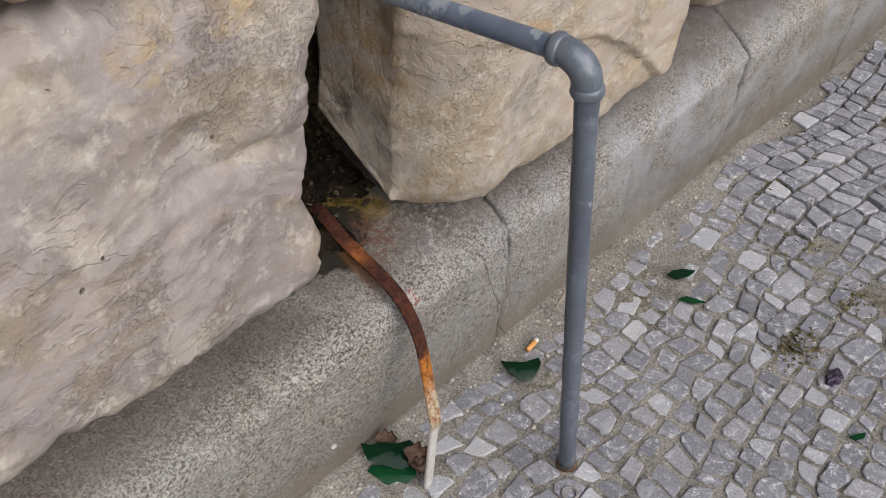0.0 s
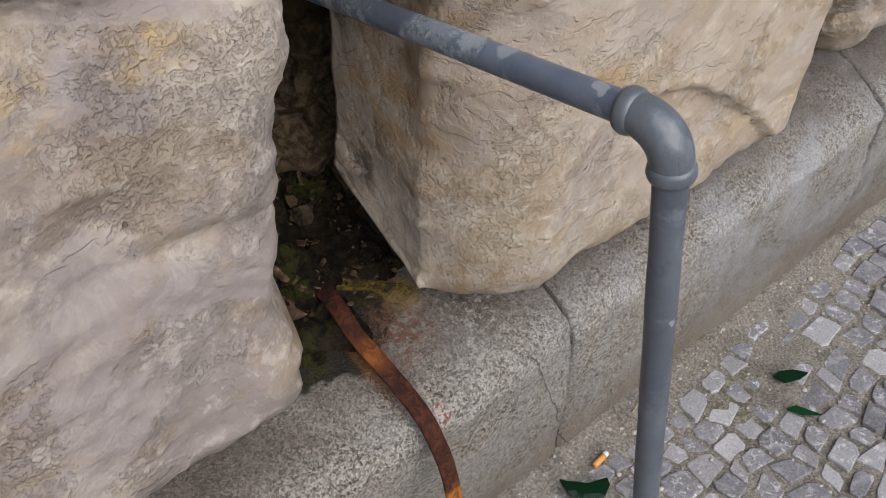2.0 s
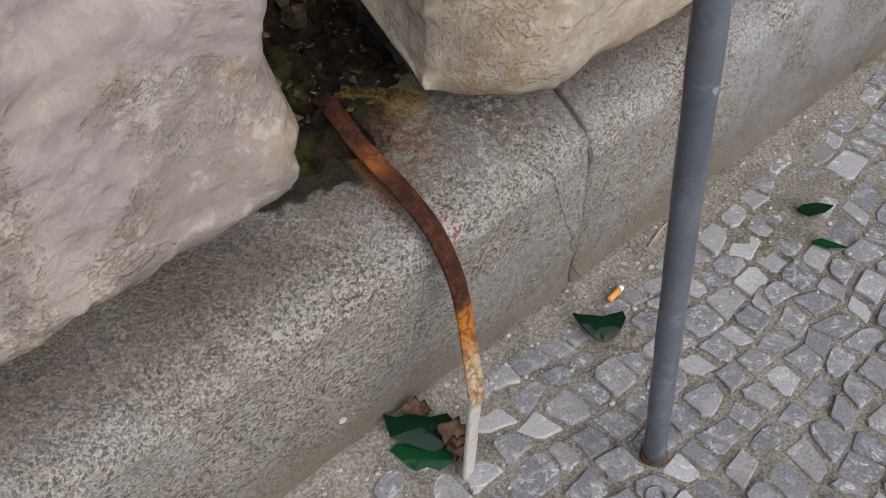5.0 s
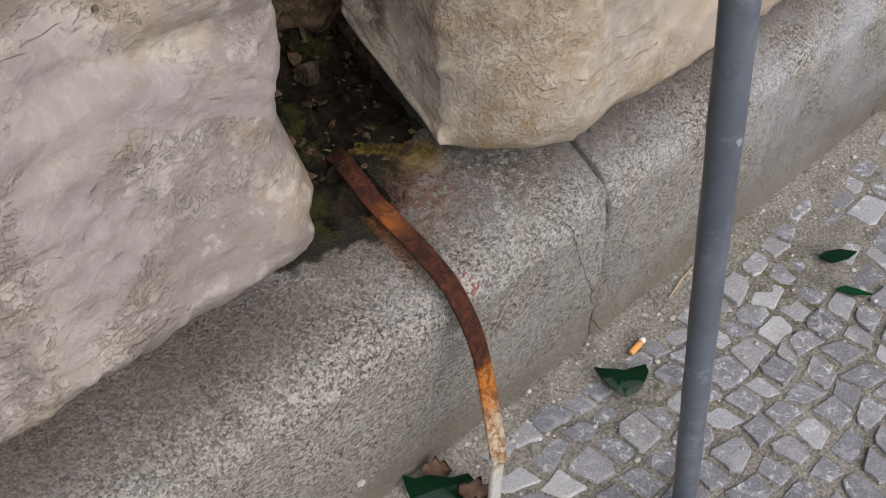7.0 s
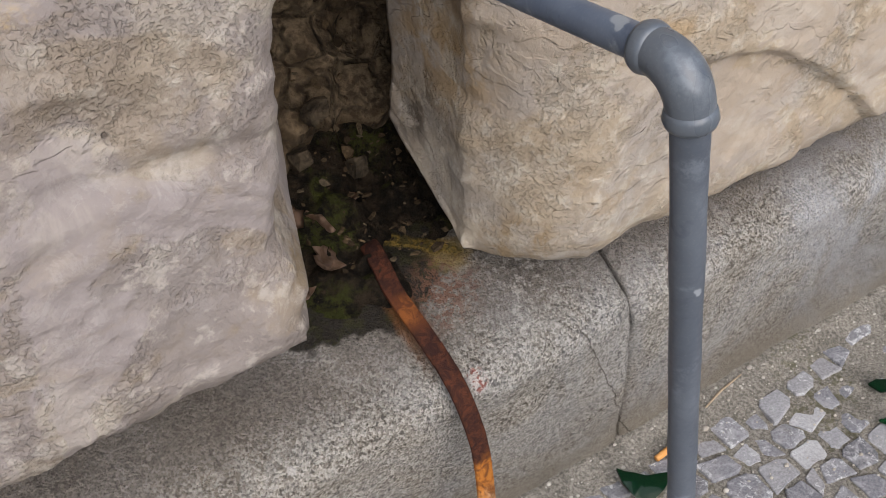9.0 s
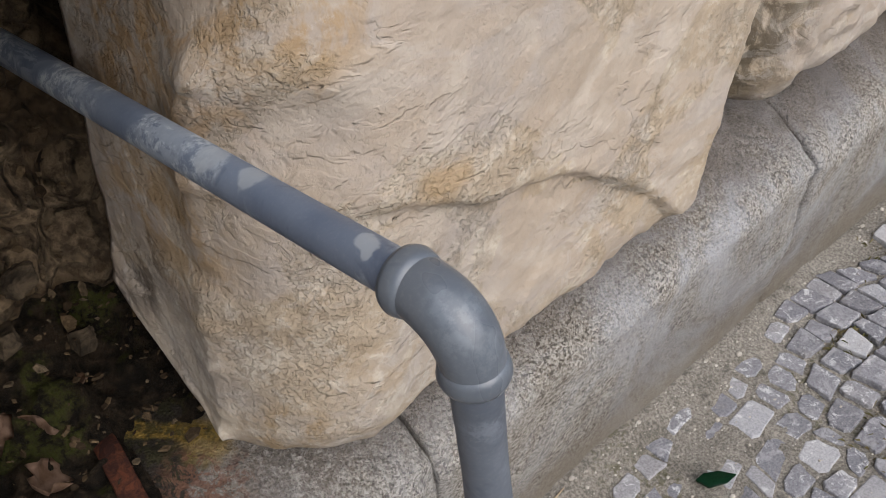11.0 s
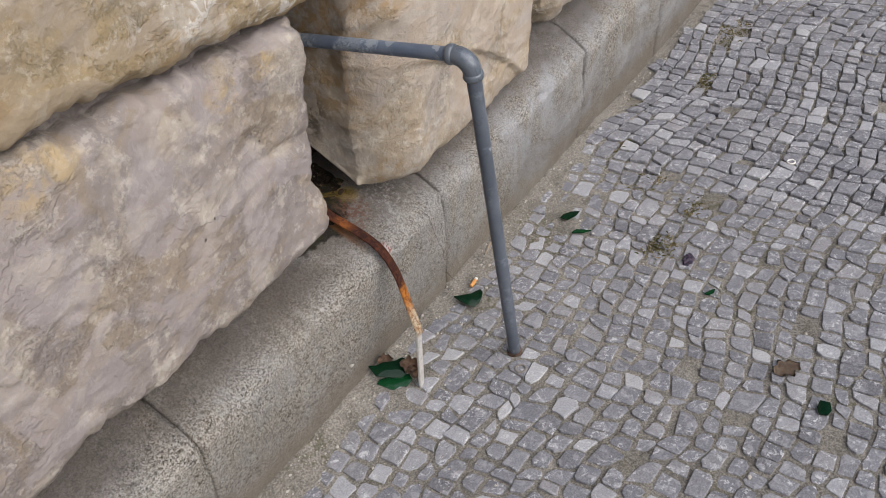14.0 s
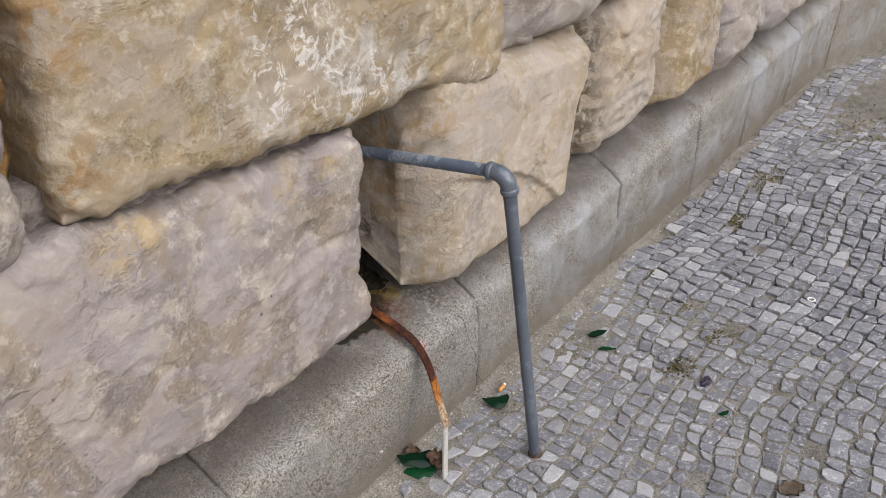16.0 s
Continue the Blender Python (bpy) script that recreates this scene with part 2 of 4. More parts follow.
M_LIMESTONE_OCHRE = stone_material("ochre_limestone", (0.335, 0.251, 0.150), (0.280, 0.232, 0.179), (0.294, 0.190, 0.082), 0.3, 0.75, 0.3, (2, 5, 8))
M_LIMESTONE_PINK = stone_material("pinkish_grey_limestone", (0.325, 0.274, 0.230), (0.293, 0.257, 0.231), (0.262, 0.195, 0.140), 0.7, 0.3, 0.15, (7, 7, 2))


def plinth_material():
    k = Mat("washed_concrete", 0.92)
    grains = k.cells(430)
    shade = k.cells(430, out="Color")
    sep = k.node("ShaderNodeSeparateColor", Color=shade).outputs[0]
    fine = k.noise(420, 4, 0.8)
    tone = k.noise(3.0, 5, 0.6, 0.5)
    base = k.mix(k.ramp(tone, 0.38, 0.66), (0.400, 0.345, 0.270), (0.485, 0.440, 0.372))
    col = k.mix(k.ramp(sep, 0.0, 1.0), k.mix(0.52, base, (0.07, 0.06, 0.05)), k.mix(0.42, base, (0.72, 0.69, 0.64)))
    col = k.mix(k.ramp(fine, 0.34, 0.48, 0.7, 0.0), col, (0.085, 0.075, 0.06))
    pores = k.math("MULTIPLY", k.ramp(k.noise(210, 3, 0.65, 0.3), 0.40, 0.445, 1.0, 0.0), k.ramp(k.noise(17, 4, 0.6), 0.36, 0.52, 0.35, 1.0))
    col = k.mix(k.math("MULTIPLY", pores, 0.8), col, (0.075, 0.06, 0.045))
    nubs = k.math("MULTIPLY", k.ramp(k.noise(160, 3, 0.6, 0.0, k.scaled(1, 1, 1, (3, 3, 3))), 0.60, 0.66), 0.35)
    col = k.mix(nubs, col, (0.60, 0.55, 0.47))
    blotch = k.noise(9, 6, 0.7, 1.0)
    col = k.mix(k.ramp(blotch, 0.55, 0.75, 0.0, 0.45), col, (0.19, 0.16, 0.125))
    wash = k.math("MULTIPLY", k.ramp(k.noise(5, 6, 0.72, 1.4, k.scaled(1, 1, 0.7, (5, 1, 2))), 0.40, 0.66), k.ramp(grains, 0.1, 0.5, 0.3, 0.7))
    col = k.mix(k.math("MULTIPLY", wash, k.ramp(k.axis("X"), -0.15, 0.35, 0.35, 1.0)), col, (0.52, 0.53, 0.56))
    # dirt washed onto the weathered slope and along the foot
    z, y = k.axis("Z"), k.axis("Y")
    slope = k.math("MULTIPLY", k.ramp(k.math("ADD", y, k.math("MULTIPLY", tone, 0.05)), 0.02, 0.085), k.ramp(blotch, 0.25, 0.55, 0.45, 0.8))
    col = k.mix(slope, col, (0.135, 0.112, 0.095))
    foot = k.math("MULTIPLY", k.ramp(k.math("ADD", z, k.math("MULTIPLY", blotch, -0.08)), 0.0, 0.07, 0.5, 0.0), 1.0)
    col = k.mix(foot, col, (0.26, 0.22, 0.165))
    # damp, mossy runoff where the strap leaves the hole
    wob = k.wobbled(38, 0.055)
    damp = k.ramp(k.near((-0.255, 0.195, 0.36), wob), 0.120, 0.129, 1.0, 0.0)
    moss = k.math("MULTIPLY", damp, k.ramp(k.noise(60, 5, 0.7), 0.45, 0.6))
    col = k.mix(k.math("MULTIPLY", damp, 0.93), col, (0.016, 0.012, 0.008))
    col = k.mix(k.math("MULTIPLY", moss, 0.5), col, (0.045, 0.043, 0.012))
    yellow = k.ramp(k.near((-0.152, 0.118, 0.36), k.wobbled(45, 0.035)), 0.010, 0.034, 0.75, 0.0)
    col = k.mix(yellow, col, (0.34, 0.23, 0.07))
    rust = k.math("MULTIPLY", k.ramp(k.math("ABSOLUTE", k.math("ADD", k.math("ADD", k.axis("X"), 0.226), k.math("MULTIPLY_ADD", blotch, 0.03, -0.015))), 0.009, 0.019, 0.7, 0.0), k.ramp(z, 0.30, 0.335))
    col = k.mix(rust, col, (0.24, 0.10, 0.035))
    lime = k.math("MULTIPLY", k.ramp(k.near((-0.10, 0.045, 0.33), k.wobbled(12, 0.1)), 0.02, 0.10, 1.0, 0.0), k.ramp(k.noise(120, 5, 0.8), 0.5, 0.6))
    col = k.mix(k.math("MULTIPLY", lime, 0.45), col, (0.66, 0.62, 0.56))
    wash_red = k.math("MULTIPLY", k.ramp(k.near((-0.178, 0.085, 0.352), k.wobbled(30, 0.05)), 0.02, 0.055, 0.8, 0.0), k.ramp(k.noise(95, 5, 0.75, 0.5), 0.46, 0.54))
    col = k.mix(wash_red, col, (0.17, 0.085, 0.055))
    strip = k.math("ADD", k.axis("Y"), k.math("MULTIPLY", k.axis("X"), 1.05))
    strip = k.ramp(k.math("ABSOLUTE", k.math("ADD", strip, k.math("MULTIPLY_ADD", k.noise(50, 4, 0.6), 0.03, 0.018))), 0.006, 0.016, 0.85, 0.0)
    strip = k.math("MULTIPLY", strip, k.math("MULTIPLY", k.ramp(k.axis("Y"), 0.10, 0.12), k.ramp(k.axis("X"), -0.21, -0.19)))
    col = k.mix(strip, col, k.mix(k.ramp(k.noise(140, 3, 0.6), 0.4, 0.6), (0.30, 0.19, 0.04), (0.10, 0.075, 0.02)))
    # hairline crack
    x = k.axis("X")
    line = k.math("ADD", k.math("ADD", x, k.math("MULTIPLY", z, 0.42)), k.math("MULTIPLY_ADD", k.noise(30, 4), 0.022, -0.064))
    crack = k.math("MULTIPLY", k.ramp(k.math("ABSOLUTE", line), 0.0003, 0.0013, 1.0, 0.0), k.math("MULTIPLY", k.ramp(x, -0.16, -0.15), k.ramp(z, 0.288, 0.30, 1, 0)))
    col = k.mix(k.math("MULTIPLY", crack, 0.7), col, (0.08, 0.065, 0.05))
    # paint and lime specks on the arris
    pale = k.ramp(k.near((-0.392, 0.003, 0.302), k.wobbled(60, 0.018)), 0.006, 0.009, 1.0, 0.0)
    col = k.mix(k.math("MULTIPLY", pale, 0.7), col, (0.56, 0.52, 0.49))
    ink = k.ramp(k.near((-0.383, 0.002, 0.304), k.wobbled(60, 0.012)), 0.004, 0.006, 1.0, 0.0)
    col = k.mix(k.math("MULTIPLY", ink, 0.85), col, (0.05, 0.045, 0.07))
    red = k.math("MULTIPLY", k.ramp(k.near((-0.194, 0.002, 0.297), k.wobbled(50, 0.012)), 0.008, 0.015, 1.0, 0.0), k.ramp(k.noise(150, 4, 0.7), 0.4, 0.5))
    col = k.mix(k.math("MULTIPLY", red, 0.8), col, k.mix(k.ramp(k.noise(230, 2), 0.5, 0.56), (0.66, 0.58, 0.53), (0.30, 0.07, 0.05)))
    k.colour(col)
    k.rough(k.ramp(damp, 0, 1, 0.93, 0.75))
    k.bumped((blotch, 0.005), (grains, -0.0026), (fine, 0.0022), (pores, -0.0030), (nubs, 0.0018))
    return k.m


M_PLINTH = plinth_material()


def ground_material():
    k = Mat("sandy_joint_dirt", 0.95)
    big, mid, fine = k.noise(2.2, 4, 0.6, 0.5), k.noise(24, 6, 0.7), k.noise(260, 4, 0.8)
    col = k.mix(k.ramp(big, 0.36, 0.62), (0.235, 0.210, 0.176), (0.325, 0.294, 0.250))
    col = k.mix(k.ramp(mid, 0.45, 0.68, 0.0, 0.8), col, (0.115, 0.10, 0.082))
    col = k.mix(k.ramp(fine, 0.38, 0.62), k.mix(0.55, col, (0.06, 0.055, 0.045)), k.mix(0.25, col, (0.55, 0.5, 0.42)))
    moss = k.math("MULTIPLY", k.ramp(k.noise(5, 4, 0.6), 0.52, 0.64), k.ramp(k.noise(70, 4, 0.7), 0.48, 0.58))
    col = k.mix(k.math("MULTIPLY", moss, 0.6), col, (0.085, 0.078, 0.03))
    k.colour(col)
    k.bumped((mid, 0.01), (fine, 0.003))
    return k.m


def cobble_material(name, pick):
    k = Mat(name, 0.8)
    r = pick(k)
    spread = k.node("ShaderNodeCombineXYZ", X=k.math("MULTIPLY", r, 37.0), Y=k.math("MULTIPLY", r, 91.0), Z=0.0)
    moved = k.nt.nodes.new("ShaderNodeVectorMath")
    moved.operation = "ADD"
    k.put(moved.inputs[0], k.coord)
    k.put(moved.inputs[1], spread.outputs["Vector"])
    k.coord = moved.outputs["Vector"]
    cr = k.nt.nodes.new("ShaderNodeValToRGB")
    stops = ((0.0, (0.115, 0.112, 0.126)), (0.22, (0.168, 0.164, 0.184)), (0.45, (0.222, 0.217, 0.234)), (0.65, (0.150, 0.149, 0.168)), (0.8, (0.262, 0.250, 0.256)), (0.92, (0.335, 0.333, 0.350)), (1.0, (0.440, 0.430, 0.430)))
    el = cr.color_ramp.elements
    while len(el) < len(stops):
        el.new(0.5)
    for e, (at, c) in zip(el, stops):
        e.position, e.color = at, (*c, 1)
    k.put(cr.inputs["Fac"], r)
    col = cr.outputs["Color"]
    mid, fine = k.noise(30, 6, 0.65, 0.6), k.noise(300, 4, 0.8)
    col = k.mix(k.ramp(mid, 0.55, 0.72, 0.0, 0.4), col, (0.23, 0.205, 0.18))
    col = k.mix(k.ramp(fine, 0.35, 0.65), k.mix(0.3, col, (0.07, 0.065, 0.06)), k.mix(0.14, col, (0.7, 0.68, 0.65)))
    scuff = k.math("MULTIPLY", k.ramp(k.noise(16, 2, 0.5), 0.42, 0.54), k.ramp(k.noise(90, 7, 0.8, 0.6), 0.53, 0.60))
    col = k.mix(k.math("MULTIPLY", scuff, 0.8), col, (0.60, 0.59, 0.58))
    haze = k.noise(45, 5, 0.7, 0.8)
    col = k.mix(k.ramp(haze, 0.5, 0.62, 0.0, 0.4), col, (0.42, 0.41, 0.41))
    k.colour(col)
    k.rough(k.ramp(mid, 0.3, 0.7, 0.62, 0.9))
    k.bumped((k.noise(28, 3, 0.5), 0.0016), (fine, 0.0008))
    return k.m


M_GROUND = ground_material()
M_COBBLE = cobble_material("grey_cobble", lambda k: k.random())
M_COBBLE_REST = cobble_material("grey_cobble_far", lambda k: k.island())


def paint_material(name, base, light, scuffs, rough=0.45, marks=()):
    k = Mat(name, rough, 0.0, 0.5)
    cloud = k.noise(9, 4, 0.6, 0.4)
    col = k.mix(k.ramp(cloud, 0.3, 0.7), k.mix(0.2, base, (0.05, 0.06, 0.08)), k.mix(0.18, base, light))
    patch = k.math("MULTIPLY", k.ramp(k.noise(13, 3, 0.5, 0.8), 0.5, 0.6), k.ramp(k.noise(110, 6, 0.75), 0.42, 0.6))
    col = k.mix(k.math("MULTIPLY", patch, scuffs), col, light)
    worn = k.math("MULTIPLY", k.ramp(k.noise(7, 2, 0.5, 0.3), 0.46, 0.56), k.ramp(k.noise(75, 5, 0.7, 1.0, k.scaled(1, 0.35, 1)), 0.46, 0.53))
    col = k.mix(k.math("MULTIPLY", worn, scuffs), col, k.mix(0.4, base, light))
    drip = k.ramp(k.noise(55, 3, 0.6, 0.6), 0.60, 0.68)
    col = k.mix(k.math("MULTIPLY", drip, 0.35), col, k.mix(0.6, base, (0.03, 0.04, 0.07)))
    for place, reach in marks:
        spot = k.ramp(k.near(place, k.wobbled(70, 0.016)), reach * 0.7, reach, 1.0, 0.0)
        col = k.mix(k.math("MULTIPLY", spot, 0.85), col, (0.27, 0.29, 0.31))
    dust = k.noise(500, 2, 0.6)
    col = k.mix(k.ramp(dust, 0.5, 0.8, 0.0, 0.05), col, (0.5, 0.48, 0.45))
    k.colour(col)
    k.rough(k.ramp(cloud, 0.3, 0.7, rough - 0.06, rough + 0.16))
    k.bumped((k.noise(45, 3, 0.5), 0.0012))
    return k.m


M_POST = paint_material("blue_grey_paint", (0.066, 0.077, 0.096), (0.28, 0.31, 0.35), 0.28, 0.36, (((-0.114, -0.205, 0.135), 0.013), ((-0.146, -0.212, 0.535), 0.004)))
M_RAIL = paint_material("scuffed_blue_grey_paint", (0.085, 0.108, 0.155), (0.38, 0.41, 0.43), 0.9, 0.40, (((-0.170, -0.146, 0.722), 0.008), ((-0.168, -0.056, 0.711), 0.010), ((-0.168, -0.020, 0.708), 0.012)))
M_FITTING = paint_material("grey_enamel", (0.090, 0.103, 0.120), (0.28, 0.31, 0.34), 0.2, 0.30)


def strap_material():
    k = Mat("rusted_flat_iron", 0.85)
    z = k.math("ADD", k.axis("Z"), k.math("MULTIPLY_ADD", k.noise(45, 5, 0.7, 0.6), 0.05, -0.025))
    mottle = k.noise(90, 6, 0.75, 0.8)
    dark = k.mix(k.ramp(mottle, 0.4, 0.65), (0.030, 0.011, 0.008), (0.095, 0.030, 0.014))
    orange = k.mix(k.ramp(mottle, 0.4, 0.6), (0.42, 0.15, 0.025), (0.16, 0.055, 0.015))
    pale = k.mix(k.ramp(mottle, 0.46, 0.62), (0.44, 0.36, 0.25), (0.22, 0.11, 0.045))
    white = k.mix(k.ramp(mottle, 0.45, 0.75), (0.56, 0.53, 0.49), (0.40, 0.36, 0.31))
    streak = k.noise(60, 4, 0.7, 0.5, k.scaled(3, 3, 0.35))
    pale = k.mix(k.ramp(streak, 0.5, 0.62, 0.0, 0.8), pale, (0.20, 0.085, 0.03))
    col = k.mix(k.ramp(z, 0.138, 0.158), white, pale)
    col = k.mix(k.ramp(z, 0.176, 0.212), col, orange)
    col = k.mix(k.ramp(z, 0.228, 0.244), col, dark)
    glow = k.math("MULTIPLY", k.ramp(z, 0.325, 0.345), k.math("MULTIPLY", k.ramp(k.axis("Y"), 0.040, 0.062), k.ramp(k.axis("Y"), 0.074, 0.092, 1.0, 0.0)))
    col = k.mix(k.math("MULTIPLY", glow, 0.7), col, k.mix(k.ramp(mottle, 0.4, 0.6), (0.34, 0.11, 0.026), (0.11, 0.036, 0.014)))
    k.colour(col)
    k.bumped((mottle, 0.003), (k.noise(420, 3, 0.7), 0.0012))
    return k.m


M_STRAP = strap_material()


def plain_material(name, a, b, scale, rough=0.8, bump=0.002, metal=0.0):
    k = Mat(name, rough, metal)
    n = k.noise(scale, 5, 0.65, 0.5)
    k.colour(k.mix(k.ramp(n, 0.35, 0.65), a, b))
    k.bumped((n, bump))
    return k.m


def glass_material(name, tint, rough=0.12):
    k = Mat(name, rough, 0.0, 0.15)
    k.colour(tint)
    k.bsdf.inputs["Transmission Weight"].default_value = 0.35
    k.bsdf.inputs["IOR"].default_value = 1.33
    k.bumped((k.noise(30, 2), 0.001))
    return k.m


M_GLASS = glass_material("dark_green_glass", (0.004, 0.026, 0.010))
M_GLASS_BRIGHT = glass_material("green_glass", (0.006, 0.060, 0.018))
M_MORTAR = plain_material("sandy_mortar", (0.15, 0.085, 0.035), (0.27, 0.165, 0.07), 40, 0.95, 0.006)
M_MORTAR_DARK = plain_material("dirty_grey_mortar", (0.12, 0.10, 0.09), (0.22, 0.19, 0.17), 60, 0.95, 0.008)
# Brown grime tone, taken darker to put the hole's shade into the colour.
M_CORE = plain_material("grimy_shade_rubble", (0.020, 0.015, 0.010), (0.15, 0.115, 0.066), 26, 0.95, 0.02)
# Near-black for the ring that stands in for a shaded groove.
M_GROOVE_SHADE = plain_material("groove_shade_black", (0.012, 0.010, 0.009), (0.03, 0.022, 0.018), 200, 0.8, 0.001)


def clod_material():
    k = Mat("dried_clay_clods", 0.95)
    edge = k.cells(24, k.wobbled(22, 0.05), "DISTANCE_TO_EDGE")
    n, big = k.noise(70, 5, 0.7), k.noise(9, 4, 0.6, 0.5)
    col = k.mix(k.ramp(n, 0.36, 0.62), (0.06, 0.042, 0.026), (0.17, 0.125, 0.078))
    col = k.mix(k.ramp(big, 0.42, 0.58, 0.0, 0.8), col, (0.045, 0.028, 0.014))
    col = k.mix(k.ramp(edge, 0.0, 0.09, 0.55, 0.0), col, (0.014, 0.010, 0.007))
    k.colour(col)
    k.bumped((k.ramp(edge, 0.0, 0.2), 0.006), (n, 0.005))
    return k.m


M_CLODS = clod_material()
M_RUST = plain_material("dark_rust", (0.04, 0.026, 0.02), (0.10, 0.06, 0.04), 120, 0.9, 0.002)
M_LEAF_DEAD = plain_material("dead_leaf", (0.13, 0.075, 0.045), (0.24, 0.155, 0.11), 60, 0.8, 0.002)
M_FILTER = plain_material("cork_paper", (0.58, 0.26, 0.07), (0.64, 0.32, 0.11), 300, 0.7, 0.0005)
M_PAPER = plain_material("white_paper", (0.75, 0.73, 0.68), (0.66, 0.62, 0.55), 200, 0.8, 0.0005)
M_TWIG = plain_material("dry_twig", (0.28, 0.20, 0.13), (0.40, 0.32, 0.22), 80, 0.9, 0.002)
M_STEEL = plain_material("weathered_steel", (0.22, 0.20, 0.18), (0.30, 0.27, 0.24), 120, 0.6, 0.001, 0.6)
M_FOIL = plain_material("dark_violet_wrapper", (0.025, 0.018, 0.03), (0.07, 0.05, 0.075), 90, 0.4, 0.003)
M_BARK = plain_material("brown_leaf", (0.17, 0.12, 0.085), (0.24, 0.18, 0.13), 50, 0.85, 0.002)
M_PEBBLE = plain_material("pale_grit", (0.36, 0.32, 0.27), (0.50, 0.46, 0.40), 40, 0.9, 0.002)


# ---- the line of the wall ----
def bend(x):
    """How far the wall swings out towards the street at x."""
    x = np.asarray(x, float)
    q = np.clip(x - 2.2, 0, 0.7)
    return -0.6 * q * q - 0.84 * np.clip(x - 2.9, 0, None)


def course(x):
    """Height of the bed joint over the lower row of blocks."""
    return np.interp(x, [-1.7, -0.87, -0.387, 0.09, 0.6, 2.0, 4.0], [1.0, 0.905, 0.836, 0.785, 0.765, 0.75, 0.75])


def ground_z(x, y):
    """Height of the joint dirt; a fillet of sand lies along the foot of the wall."""
    d = bend(x) - y
    fillet = 0.024 * np.exp(-np.clip(d + 0.035, 0, None) / 0.05) * smooth(1.6, 0.2, x)
    return -0.0010 + fillet - 0.0068 * smooth(0.5, 0.75, x) * smooth(2.0, 1.3, x) + 0.0022 * fbm(x * 7, y * 7, 0, 5, 3) + 0.0016 * fbm(x * 30, y * 30, 0, 9, 3)


# ---- blocks of the wall ----
def stone_block(name, corners, y_front, y_back, step, seed, material, parent, label, relief=1.0, edge=0.03, outline=1.0, bulge=0.02, shape=None, lean=0.0, facets=1.0, flare=0.0, flare_right=0.0, pinch=0.012, under_cut=0.0):
    """A rough-hewn block. corners: (x, z) bottom left, bottom right, top right, top left of the front."""
    (ax, az), (bx, bz), (cx, cz), (dx, dz) = corners
    nu = max(8, int(((bx - ax) + (cx - dx)) / 2 / step))
    nv = max(8, int(((dz - az) + (cz - bz)) / 2 / step))
    u, v = np.meshgrid(np.linspace(0, 1, nu + 1), np.linspace(0, 1, nv + 1), indexing="ij")
    x = (1 - u) * ((1 - v) * ax + v * dx) + u * ((1 - v) * bx + v * cx)
    z = (1 - v) * ((1 - u) * az + u * bz) + v * ((1 - u) * dz + u * cz)
    w, h = (bx - ax + cx - dx) / 2, (dz - az + cz - bz) / 2
    ex, ez = np.minimum(u, 1 - u) * w, np.minimum(v, 1 - v) * h
    wob_x = outline * (0.016 * fbm(0 * x + seed, z * 9, u * 2, seed + 11, 4) + 0.004 * fbm(x * 60, z * 60, 0, seed + 4, 2))
    wob_z = outline * (0.012 * fbm(x * 7, 0 * z + seed, v * 2, seed + 23, 4) + 0.004 * fbm(x * 60, z * 60, 1, seed + 5, 2))
    straight = np.stack([x, 0 * x, z], -1)
    x = x + wob_x * smooth(0.16, 0.0, ex)
    z = z + wob_z * smooth(0.14, 0.0, ez)
    q = np.sqrt(np.clip(1 - ex / edge, 0, 1) ** 2 + np.clip(1 - ez / edge, 0, 1) ** 2).clip(0, 1)
    y = y_front + edge * (1 - np.sqrt(1 - q**2 * 0.96))
    y = y - bulge * (smooth(0, 0.18, ex) * smooth(0, 0.16, ez)) + lean * (z - z.mean())
    coarse = fbm(x * 3.6, 0, z * 5.0, seed, 2)
    chips = fbm(x * 40, 2 * coarse, z * 50, seed + 60, 4, 0.65)
    large = facets_of(x, z * 1.3, 0.12, seed + 40, 0.007, 0.16)
    small = facets_of(x, z * 1.3, 0.034, seed + 47, 0.0022, 0.10)
    broken = fbm(x * 7 + 0.5 * coarse, 3, z * 11, seed + 70, 5, 0.6)
    ledges = sum(smooth(c - 0.018, c + 0.018, broken) for c in (-0.55, -0.2, 0.12, 0.42)) - 2
    spall = fbm(x * 19, 8, z * 26, seed + 75, 4, 0.62)
    scabs = sum(smooth(c - 0.03, c + 0.03, spall) for c in (-0.35, 0.15, 0.5)) - 1.5
    where = 0.3 + 0.7 * smooth(-0.25, 0.3, fbm(x * 3.1, 6, z * 3.1, seed + 78, 2))
    y = y + relief * where * (0.0034 * ledges + 0.0022 * scabs)
    y = y + relief * (0.008 * coarse + 0.0030 * chips + facets * (large + small * (0.4 + 0.6 * smooth(-0.2, 0.5, fbm(x * 5, 1, z * 5, seed + 90, 2)))))
    if shape:
        y = y + shape(x, z)
    grid = np.stack([x, y, z], -1)
    rim = [(i, 0) for i in range(nu)] + [(nu, j) for j in range(nv)] + [(i, nv) for i in range(nu, 0, -1)] + [(0, j) for j in range(nv, 0, -1)]
    ids = np.arange((nu + 1) * (nv + 1)).reshape(nu + 1, nv + 1)
    verts = [grid.reshape(-1, 3)]
    faces = [(int(ids[i, j]), int(ids[i + 1, j]), int(ids[i + 1, j + 1]), int(ids[i, j + 1])) for i in range(nu) for j in range(nv)]
    ring0 = np.array([grid[i, j] for i, j in rim])
    plain = np.array([straight[i, j] for i, j in rim])
    centre = ring0.mean(0)
    last = [int(ids[i, j]) for i, j in rim]
    count, depth = (nu + 1) * (nv + 1), max(4, int((y_back - y_front) / step / 1.5))
